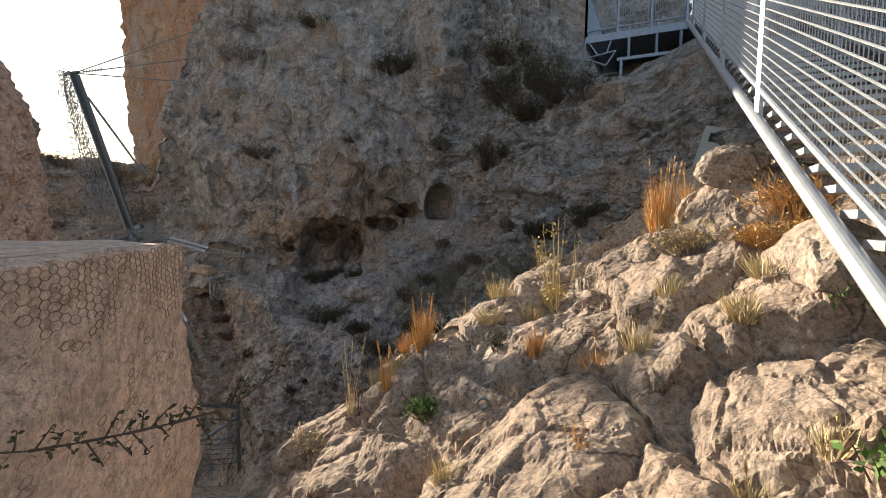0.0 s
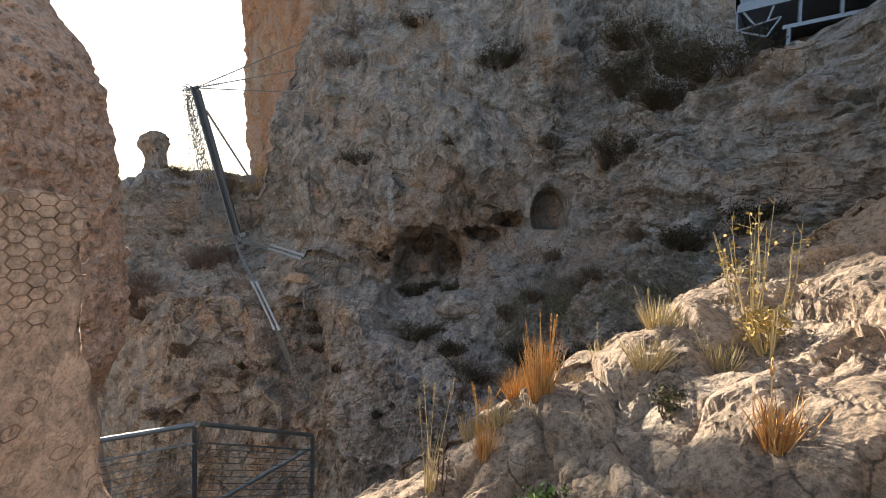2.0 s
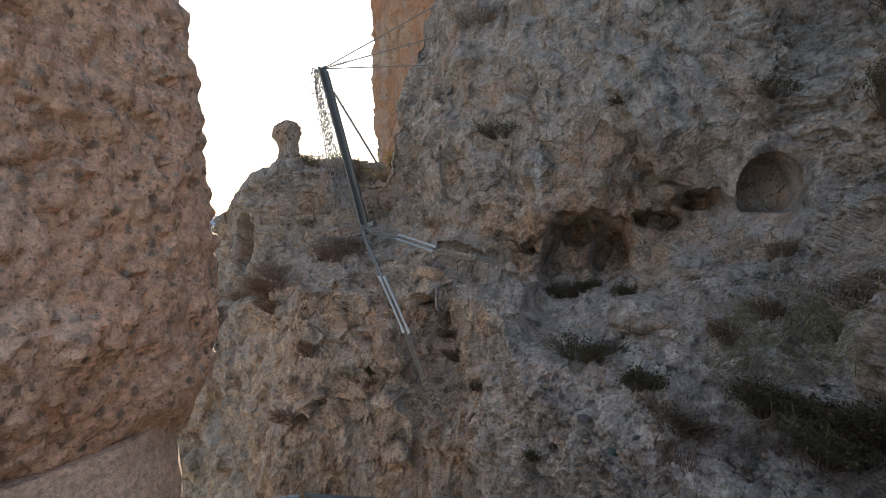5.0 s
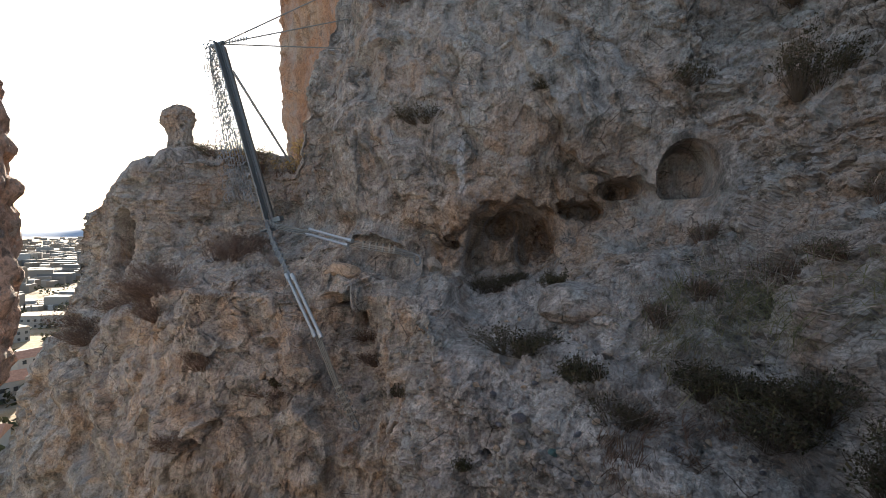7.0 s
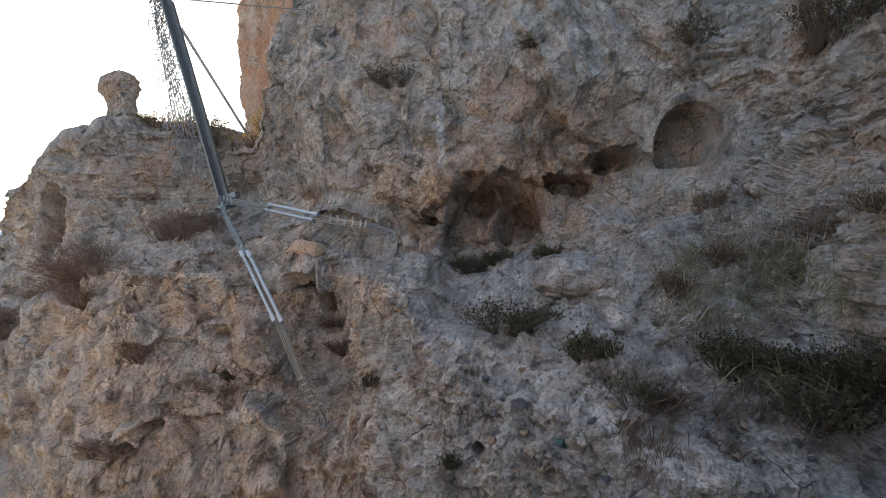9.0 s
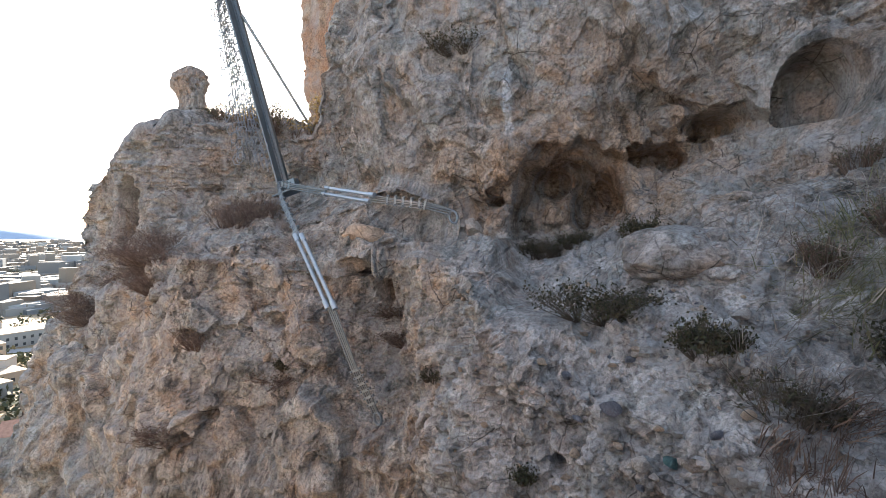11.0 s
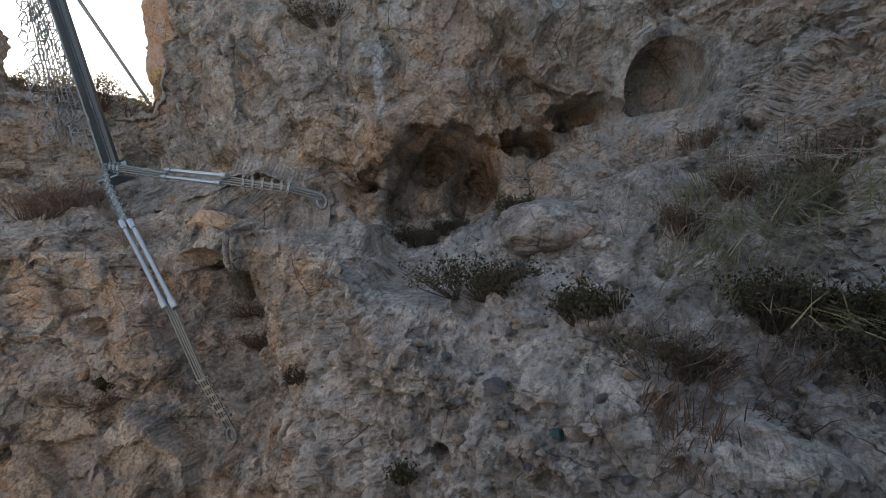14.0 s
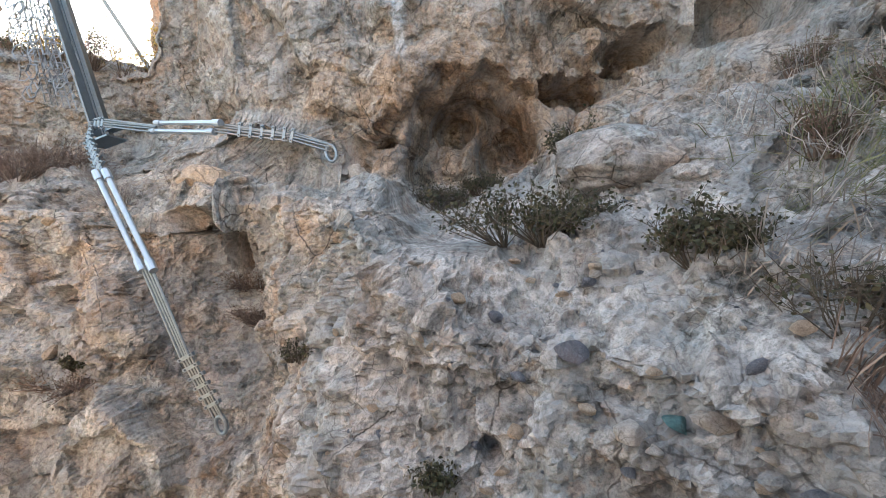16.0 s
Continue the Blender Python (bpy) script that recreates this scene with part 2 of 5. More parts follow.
    l.new(col, b.inputs["Base Color"])
    nrm = None
    for src, strength, dist in ((mid.outputs[0], 1.0, 0.06), (heights[0], 0.6, 0.015), (fine.outputs[0], 1.0, 0.02), (speck.outputs[0], 0.8, 0.004)):
        bp = n.new("ShaderNodeBump")
        bp.inputs["Strength"].default_value, bp.inputs["Distance"].default_value = strength, dist
        l.new(src, bp.inputs["Height"])
        if nrm:
            l.new(nrm, bp.inputs["Normal"])
        nrm = bp.outputs[0]
    l.new(nrm, b.inputs["Normal"])
    return m


def plain(name, color, rough=0.6, metal=0.0, vary=0.25, scale=8.0):
    m, n, l, b = material(name, rough, metal)
    tc = n.new("ShaderNodeTexCoord").outputs["Object"]
    t = noise_node(n, l, tc, scale, 5, 0.65)
    c = ramp(n, l, t.outputs[0], [(0.3, tuple(v * (1 - vary) for v in color)), (0.7, tuple(min(1, v * (1 + vary)) for v in color))]).outputs[0]
    l.new(c, b.inputs["Base Color"])
    r = n.new("ShaderNodeMapRange")
    r.inputs[3].default_value, r.inputs[4].default_value = max(0, rough - 0.12), min(1, rough + 0.12)
    l.new(t.outputs[0], r.inputs[0])
    l.new(r.outputs[0], b.inputs["Roughness"])
    return m


GREY = [(0.36, (0.08, 0.077, 0.072)), (0.45, (0.21, 0.20, 0.187)), (0.54, (0.37, 0.35, 0.33)), (0.64, (0.53, 0.51, 0.49))]
TAN = [(0.3, (0.17, 0.12, 0.085)), (0.47, (0.36, 0.265, 0.19)), (0.68, (0.55, 0.44, 0.34))]
M_CLIFF = rock_material("cliff_rock", GREY, (0.43, 0.335, 0.265), 0.2, 8, 0.45, 0.8, 0.65, beds=True, pits=0.9, tone=0.8)
M_ORANGE = rock_material("orange_rock", TAN, (0.44, 0.26, 0.165), 0.6, 4, 0.25, 0.7, 0.45, pits=0.8)
M_COLUMN = rock_material("conglomerate", [(0.3, (0.36, 0.26, 0.21)), (0.47, (0.60, 0.46, 0.37)), (0.68, (0.74, 0.61, 0.52))], (0.64, 0.43, 0.32), 0.6, 12, 0.85, 0.6, 0.0, pits=0.1)
M_OUTCROP = rock_material("outcrop_rock", [(0.3, (0.20, 0.155, 0.12)), (0.48, (0.39, 0.315, 0.25)), (0.66, (0.52, 0.44, 0.36))], (0.42, 0.32, 0.24), 0.4, 12, 0.3, 0.85, 0.0, (0.6, 0.52, 0.42), 0.8, tone=0.85)
M_SHOTCRETE = rock_material("shotcrete", [(0.3, (0.68, 0.54, 0.45)), (0.5, (0.78, 0.63, 0.53)), (0.7, (0.83, 0.70, 0.61))], (0.70, 0.53, 0.42), 0.5, 30, 0.25, 0.55, 0.12, (0.6, 0.48, 0.38), 0.1)
M_GROUND = rock_material("earth", TAN, (0.35, 0.24, 0.15), 0.4, 20, 0.4, 0.5)
# platform steel: the blue of sky-lit shade is put into its colour
M_SHADED_STEEL = plain("shade_tinted_steel", (0.24, 0.30, 0.38), 0.45, 0.6, 0.15, 8)
M_STEEL = plain("galvanised_steel", (0.20, 0.235, 0.265), 0.42, 0.85, 0.15, 14)
M_WHITE_STEEL = plain("pale_galvanised_steel", (0.36, 0.38, 0.40), 0.5, 0.55, 0.12, 10)


# ---------- building ----------
def mesh_of(name, verts, faces, mat, smooth=False):
    me = bpy.data.meshes.new(name)
    me.from_pydata([tuple(v) for v in verts], [], faces)
    me.materials.append(mat)
    if smooth:
        me.polygons.foreach_set("use_smooth", [True] * len(me.polygons))
    me.update()
    return me


def sheet_mesh(name, P, mat, wrap=False, smooth=True):
    """A sheet from a grid of places (rows, columns, 3)."""
    r, c = P.shape[:2]
    me = bpy.data.meshes.new(name)
    idx = np.arange(r * c).reshape(r, c)
    if wrap:
        idx = np.concatenate([idx, idx[:, :1]], 1)
    q = np.stack([idx[:-1, :-1], idx[:-1, 1:], idx[1:, 1:], idx[1:, :-1]], -1).reshape(-1, 4)
    me.vertices.add(r * c)
    me.vertices.foreach_set("co", P.reshape(-1).astype(np.float32))
    me.loops.add(q.size)
    me.loops.foreach_set("vertex_index", q.reshape(-1).astype(np.int32))
    me.polygons.add(len(q))
    me.polygons.foreach_set("loop_start", np.arange(0, q.size, 4).astype(np.int32))
    me.polygons.foreach_set("use_smooth", np.full(len(q), smooth))
    me.update(calc_edges=True)
    me.validate()
    me.materials.append(mat)
    return me


def normals(P):
    """Normals of a grid of places."""
    du = np.gradient(P, axis=1)
    dv = np.gradient(P, axis=0)
    nn = np.cross(du, dv)
    return nn / np.maximum(np.linalg.norm(nn, axis=2, keepdims=True), 1e-9)


def push(P, amount, sign=1.0):
    return P + sign * normals(P) * amount.reshape(P.shape[:2])[..., None]


def relax(P, times=3):
    """Evens out a grid where its quads are drawn out far along steep steps."""
    for _ in range(times):
        mean = P.copy()
        mean[1:-1, 1:-1] = (P[:-2, 1:-1] + P[2:, 1:-1] + P[1:-1, :-2] + P[1:-1, 2:]) / 4
        gap = np.linalg.norm(mean - P, axis=2)
        P = P + (mean - P) * np.clip((gap - 0.035) / 0.03, 0, 0.9)[..., None]
    return P


def part(name, bm, mat, parent=None, label=""):
    me = bpy.data.meshes.new(name)
    bm.to_mesh(me)
    bm.free()
    me.materials.append(mat)
    ob = new(name, me)
    if parent:
        ob.parent = parent
    return tagged(ob, label)


def rod(bm, a, b, r, r2=None, seg=10):
    """A round bar from a to b."""
    a, b = Vector(a), Vector(b)
    d = b - a
    m = Matrix.Translation((a + b) / 2) @ d.to_track_quat("Z", "Y").to_matrix().to_4x4()
    bmesh.ops.create_cone(bm, cap_ends=True, segments=seg, radius1=r, radius2=r if r2 is None else r2, depth=d.length, matrix=m)
    return bm


def bar(bm, a, b, w, h, roll=0.0):
    """A square-edged bar from a to b, w wide and h high."""
    a, b = Vector(a), Vector(b)
    d = b - a
    m = Matrix.Translation((a + b) / 2) @ d.to_track_quat("Y", "Z").to_matrix().to_4x4() @ pose(0, 0, 0, 0, roll, 0) @ Matrix.Diagonal((w, d.length, h, 1))
    bmesh.ops.create_cube(bm, size=1, matrix=m)
    return bm


# ---------- the cliff with its shelf, cave, niche and ridge ----------
def ridge_top(x):
    return 1.2 + 1.2 * np.clip((x + 14.7) / 1.9, 0, 1) + 0.35 * step(-12.6, -12.3, x) - 0.35 * step(-11.5, -9.0, x) + 14 * step(-8.9, -6.8, x)


def cliff_depth(x, z):
    """How far ahead the cliff lies at x along it and at the height z."""
    away = (0.33 + 0.45 * step(0.9, 2.2, z)) * np.maximum(0, -6.2 - x) ** 1.15
    wall = 13.25 + np.minimum(away, 1.5 - 1.0 * step(-11.0, -13.2, x)) + 0.28 * np.maximum(0, z - 3.6) ** 1.1
    wall = wall - 0.15 * bump(x, z, -4.4, 2.6, 2.2, 2.2) + 0.75 * bump(x, z, -1.6, 1.6, 1.0, 1.0)
    right = 11.6 - 1.05 * (x - 1.0) - 0.1 * (x - 1.0) ** 2 + 0.55 * (z - 2.0) + 0.3 * np.maximum(0, z - 3.2)
    right = right + 5.0 * np.maximum(0, z - 4.25) * step(2.2, 3.3, x)
    wall = wall - 0.55 * step(-0.9, 0.4, x)
    wall = wall + (np.minimum(right, wall + 3.0) - wall) * step(0.15, 1.1, x)
    base = 11.55 + 0.42 * np.clip(-8.6 - x, 0, 4.4) - 1.75 * step(-4.7, -2.5, x) - 0.95 * step(-2.6, -0.6, x) + 0.12 * (z + 1.5)
    base = base + 0.8 * bump(x, z, -5.35, -1.1, 0.6, 0.9) - 0.5 * np.maximum(0, x - 0.5)
    edge = -0.35 - 0.95 * step(-4.3, -2.5, x) - 0.25 * step(-2.0, -0.5, x)
    back = 1.1 - 0.95 * step(-6.6, -5.0, x) + 0.45 * step(-3.2, -2.2, x) + 0.9 * step(-1.9, -0.9, x)
    t = np.clip((z - edge) / (back - edge), 0, 1)
    lip = np.interp(x, [-4.7, -4.2, -3.7, -3.3, -2.7, -2.2, -1.2, -0.4], [-0.45, -0.35, -0.27, -0.42, -0.3, -0.62, -0.86, -0.9])
    ledge = 0.34 * step(-0.05, 0.06, z - lip) * (1 - step(0.15, 0.75, z - lip)) - 0.12 * step(-0.5, -0.05, z - lip) * (1 - step(-0.05, 0.06, z - lip))
    ledge = ledge * step(-4.8, -4.4, x) * (1 - step(-0.9, -0.3, x))
    return base + (wall - base) * (0.85 * t + 0.15 * t * t * (3 - 2 * t)) + ledge


def turned(p, ax, ay, az, sx, sy, sz):
    """Points turned by degrees and then stretched, for beds that dip."""
    m = np.array(pose(0, 0, 0, ax, ay, az).to_3x3())
    return (p @ m.T) * np.array([sx, sy, sz])


XS = np.concatenate([np.linspace(-19, -15.2, 40), np.linspace(-15.15, -9.5, 170), np.linspace(-9.47, 2.2, 560), np.linspace(2.23, 4.6, 85), np.linspace(4.66, 9, 50)])
ZS = np.concatenate([np.linspace(-8, -3.25, 66), np.linspace(-3.22, -1.42, 90), np.linspace(-1.4, 2.1, 285), np.linspace(2.12, 5.6, 145), np.linspace(5.65, 14, 95)])
GX, GZ = np.meshgrid(XS, ZS)
ZR = ridge_top(GX)
OVER = np.maximum(0, GZ - ZR)
HZ = np.minimum(GZ, ZR) + 0.6 * (1 - np.exp(-1.1 * OVER))
GY = cliff_depth(GX, HZ) + OVER * 1.6 + 2.2 * np.maximum(0, -15.0 - GX - 0.65 * np.maximum(0, -1.9 - GZ))
# the tan slope stands out before the ruined wall, with a bench along its top
BENCH = np.interp(GX, [-15.5, -14.2, -12.0, -9.4, -8.3, -7.4, -6.4], [-4.0, -2.9, -1.5, -0.25, 0.28, 0.45, 0.2])
bench_noise = 0.25 * vnoise(np.stack([GX.ravel(), GX.ravel() * 0, GZ.ravel()], 1), 1.3, 2).reshape(GX.shape)
GY -= 0.6 * step(0.22, -0.12, HZ - BENCH + bench_noise) * step(-7.4, -8.8, GX) * step(-16.0, -14.5, GX)
# a grey bulge below the wall, and the brow over the cave
LEDGE = np.interp(GX, [-8.5, -7.5, -6.2, -5.5, -4.8, -4.5], [0.55, 0.75, 1.15, 1.05, 0.9, 0.45])
GY -= 0.2 * step(0.05, -0.04, HZ - LEDGE) * step(-1.2, -0.1, HZ - LEDGE) * step(-4.35, -4.7, GX) * step(-9.0, -8.0, GX)
BROW = np.interp(GX, [-4.6, -4.07, -3.59, -3.13, -2.6, -2.0, -1.7, -1.18, -0.88, -0.54, -0.1], [0.3, 0.66, 1.2, 1.5, 1.52, 1.34, 1.56, 1.45, 1.84, 1.86, 1.6])
BROW = BROW + 0.05 * np.sin(GX * 9) + 0.03 * np.sin(GX * 23 + 1)
under = step(0.03, -0.06, HZ - BROW) * step(-1.3, -0.5, HZ - BROW)
GY += 0.28 * under * step(-4.5, -4.1, GX) * step(0.05, -0.4, GX)
GY -= 0.16 * np.exp(-np.maximum(0, HZ - BROW) / 0.35) * step(-0.03, 0.05, HZ - BROW) * step(-4.6, -4.0, GX) * step(0.0, -0.6, GX)
P = np.stack([GX, GY, HZ], -1)
flat = P.reshape(-1, 3)
fx, fz = flat[:, 0].copy(), flat[:, 2].copy()
wob1 = np.stack([vnoise(flat, 1.7, 5), vnoise(flat, 1.7, 6), vnoise(flat, 1.7, 7)], 1)
wob2 = np.stack([vnoise(flat, 5.1, 45), vnoise(flat, 5.1, 46), vnoise(flat, 5.1, 47)], 1)
warp = flat + 0.22 * wob1 + 0.05 * wob2
# kinds of rock: massive wall, slabby right-hand slope, blocky left slope, gravelly shelf, ruined wall, hollows
hollow = np.maximum(step(1.15, 0.9, np.sqrt(((fx + 2.75) / 1.15) ** 2 + ((fz - 0.55) / 1.05) ** 2)), step(1.5, 1.15, np.sqrt(((fx - 0.2) / 0.45) ** 2 + ((fz - 1.85) / 0.6) ** 2)))
wall = step(0.7, 1.5, fz) * step(-7.8, -6.6, fx) * step(0.9, -0.3, fx) * (1 - hollow)
slabs = np.clip(step(-0.4, 0.6, fx) * step(-0.6, 0.5, fz) + step(-0.8, 0.6, fx) * step(4.2, 5.0, fz), 0, 1) * (1 - hollow)
ruin = step(-9.0, -10.2, fx) * step(-0.2, 0.2, fz - np.interp(fx, [-14.2, -12.0, -9.4], [-2.9, -1.5, -0.2]))
blocks = step(-4.4, -5.4, fx) * step(1.2, 0.7, fz) * (1 - ruin)
shelf = step(-5.2, -4.4, fx) * step(0.4, -0.5, fx) * step(0.3, -0.2, fz)
flutes = step(-5.4, -4.7, fx) * step(-2.2, -2.9, fx) * step(-0.4, -0.9, fz)
rest = np.clip(1 - wall - slabs - ruin - blocks - shelf, 0, 1) * (1 - hollow)
# the rock lies lower and smoother along the guy cables
near_cable = np.full(len(fx), 9.0)
for line in ([(-8.9, 1.05), (-7.12, 0.85), (-5.86, 0.63), (-4.6, 0.45)], [(-8.4, 0.95), (-6.7, -0.02), (-5.89, -0.97), (-5.2, -2.3)]):
    for (ax, az), (bx, bz) in zip(line, line[1:]):
        f = np.clip(((fx - ax) * (bx - ax) + (fz - az) * (bz - az)) / ((bx - ax) ** 2 + (bz - az) ** 2), 0, 1)
        near_cable = np.minimum(near_cable, np.hypot(fx - ax - f * (bx - ax), fz - az - f * (bz - az)))
free = 0.25 + 0.75 * step(0.1, 0.6, near_cable)
shape = (1 - 0.75 * hollow) * (0.24 * fbm(flat * np.array([1, 1, 0.7]), 0.55, 3, 3) + 0.05 * ridged(flat, 1.5, 3, 8))
shape += masked(wall, lambda w, q: 0.30 * facets(turned(w, 0, 28, 0, 1, 1, 0.45), 0.75, 11, 0.8, 0.10, 0.25) + 0.08 * ridged(turned(q, 0, 18, 0, 1, 1, 0.22), 1.1, 3, 19) + 0.07 * facets(turned(w, 0, -20, 0, 1, 1, 0.6), 2.2, 13, 0.9, 0.05, 0.4), warp, flat + 0.3 * wob1)
shape += masked(slabs, lambda w: 0.26 * facets(turned(w, 0, 12, 0, 0.8, 0.8, 1.5), 0.85, 81, 0.8, 0.08, 0.3) + 0.13 * facets(turned(w, 0, 9, 0, 1.0, 1.0, 2.2), 2.1, 83, 0.7, 0.10, 0.5), warp)
shape += masked(ruin, lambda w, q: 0.10 * facets(w * np.array([1, 1, 1.7]), 1.5, 85, 0.6, 0.07, 0.3) + 0.05 * ridged(q * np.array([1, 1, 2.2]), 2.0, 3, 86), warp, flat)
shape += masked(blocks, lambda w: 0.34 * facets(turned(w, 0, -25, 0, 1, 1, 1.2), 0.8, 87, 0.7, 0.07, 0.25) + 0.12 * facets(turned(w, 0, -20, 0, 1, 1, 1.2), 1.9, 33, 0.55, 0.06, 0.45), warp)
shape += masked(shelf, lambda w: 0.12 * facets(w, 1.3, 89, 0.7, 0.12, 0.3) + 0.06 * facets(w, 3.0, 90, 0.8, 0.12, 0.4), warp)
shape += masked(flutes, lambda q: 0.12 * ridged(turned(q, 0, 8, 0, 1, 1, 0.2), 1.7, 4, 91), flat + 0.15 * wob1)
shape += masked(rest, lambda w: 0.2 * facets(w, 1.1, 92, 0.7, 0.08, 0.3) + 0.07 * facets(w, 2.6, 93, 0.7, 0.09), warp)
shape = shape * free - 0.44 * step(0.7, 0.2, near_cable)
P = push(P, shape)
flat = P.reshape(-1, 3)
warp = flat + 0.04 * wob2
rough = (0.35 + 0.65 * np.clip(slabs + blocks + shelf + rest + 0.5 * ruin, 0, 1) + 0.2 * wall) * (1 - 0.8 * hollow)
gravel = np.clip(shelf + 0.35 * blocks + 0.3 * rest + 0.5 * flutes, 0, 1)


def clasts(w):
    d1, d2, ident = cells(w, 5.5, 21)
    return 0.075 * np.maximum(0, 0.5 - d1) * (ident > 0.62) - 0.10 * np.clip(0.33 - d1, 0, 1) * (ident < 0.08)


small = masked(gravel, clasts, warp)
small += (rough - 0.3 * blocks) * 0.05 * facets(turned(warp, 0, 15, 20, 1, 1, 1.3), 5.0, 25, 0.7, 0.06, 0.5)
near = step(-9.5, -8.5, fx) * step(2.4, 1.6, fx) * step(-3.4, -2.8, fz) * step(3.6, 2.8, fz)
small += masked(near * rough, lambda w: 0.018 * facets(w, 12, 28, 0.9, 0.1, 0.6), warp) + 0.010 * fbm(flat, 11, 2, 40)
P = push(P, small)


def carve(P, cx, cz, rx, rz, deep, soft=0.2, floor=None):
    """Hollows the cliff round (cx, cz): an arched recess with a floor."""
    u, v = (P[..., 0] - cx) / rx, (P[..., 2] - cz) / rz
    r = np.sqrt(u * u + v * v) + 0.06 * vnoise(P.reshape(-1, 3), 2.5, 51).reshape(u.shape)
    k = np.clip((1.0 - r) / soft, 0, 1)
    if floor is not None:
        k = k * step(floor - 0.06, floor + 0.02, P[..., 2])
    P[..., 1] += deep * k * k * (3 - 2 * k)
    return P


P = carve(P, -2.85, 0.3, 1.0, 1.22, 0.95, 0.16, None)
P = carve(P, -2.45, 0.5, 0.5, 0.62, 0.7, 0.45)
P = carve(P, -3.2, 0.95, 0.36, 0.42, 0.6, 0.5)
P = carve(P, -1.55, 1.3, 0.5, 0.24, 0.6, 0.25)
P = carve(P, -0.8, 1.72, 0.4, 0.2, 0.7, 0.3)
P = carve(P, 0.2, 1.85, 0.42, 0.58, 0.85, 0.16, 1.5)
P = carve(P, -13.2, 0.45, 0.5, 1.0, 1.1, 0.3)
P = carve(P, -5.66, -0.7, 0.17, 0.55, 0.5, 0.5)
P = carve(P, -6.05, -0.5, 0.32, 0.17, 0.45, 0.4)
P = carve(P, -4.02, 0.6, 0.26, 0.1, 0.4, 0.5)
P = carve(P, -8.15, -3.05, 0.14, 0.12, 0.35, 0.5)
P = carve(P, -7.9, -2.75, 0.12, 0.09, 0.3, 0.5)
P = carve(P, -2.49, -1.9, 0.08, 0.09, 0.25, 0.5)
P = carve(P, -7.1, -1.35, 0.3, 0.16, 0.3, 0.5)
inside = np.clip(1.25 - np.sqrt(((P[..., 0] + 2.6) / 1.7) ** 2 + ((P[..., 2] - 0.6) / 1.1) ** 2), 0, 0.5).reshape(-1) * 2
flat = P.reshape(-1, 3)
P = push(P, inside * (0.07 * ridged(flat * np.array([1, 0.6, 0.4]), 2.2, 3, 53) + 0.02 * facets(flat, 7, 55, 0.9)))
P[..., 1] -= 0.22 * np.exp(-((P[..., 0] + 2.55 + 0.5 * (P[..., 2] - 0.6)) / 0.1) ** 2) * step(0.5, 0.8, P[..., 2]) * step(1.5, 1.2, P[..., 2])
P[..., 1] -= 0.3 * np.clip((1 - np.sqrt(((P[..., 0] + 1.38) / 0.32) ** 2 + ((P[..., 2] - 1.86) / 0.24) ** 2)) / 0.4, 0, 1)
P[..., 1] -= 0.16 * np.exp(-((P[..., 0] + 2.95 - 0.35 * (P[..., 2] - 0.6)) / 0.09) ** 2) * step(0.1, 0.4, P[..., 2]) * step(1.35, 1.0, P[..., 2])
P[1:-1, 60:-40] = relax(P)[1:-1, 60:-40]
cliff = new("cliff", sheet_mesh("cliff", P, M_CLIFF, smooth=False))
tagged(cliff, "grey-brown limestone cliff face with shelf, cave and rounded niche", "cliff", kind="structure")


# ---------- the orange cliff behind ----------
U, V = np.meshgrid(np.linspace(0, 1, 170), np.linspace(0, 1, 300))
OX = -13.3 + 5.6 * U ** 1.3
OZ = -1 + 24 * V
OY = 20.4 - 0.62 * (OX + 13.3) + 0.05 * (OZ - 4) + 5 * (1 - step(0, 0.08, U))
P = np.stack([OX + 0.35 * np.sin(OZ * 0.45), OY, OZ], -1)
flat = P.reshape(-1, 3)
wob = np.stack([vnoise(flat, 0.8, 63), vnoise(flat, 0.8, 64), vnoise(flat, 0.8, 65)], 1)
P = push(P, 0.55 * fbm(flat * np.array([1, 1, 0.45]), 0.35, 5, 61) + 0.12 * ridged(flat, 0.9, 3, 62) + 0.28 * facets((flat + 0.5 * wob) * np.array([1, 1, 0.4]), 0.55, 66, 0.8, 0.1, 0.25, 0.2) + 0.1 * facets((flat + 0.3 * wob) * np.array([1, 1, 0.7]), 1.5, 67, 0.8, 0.1, 0.4, 0.15))
tagged(new("cliff_far", sheet_mesh("cliff_far", P, M_ORANGE, smooth=False)), "orange limestone cliff catching the low sun", "cliff", kind="structure")


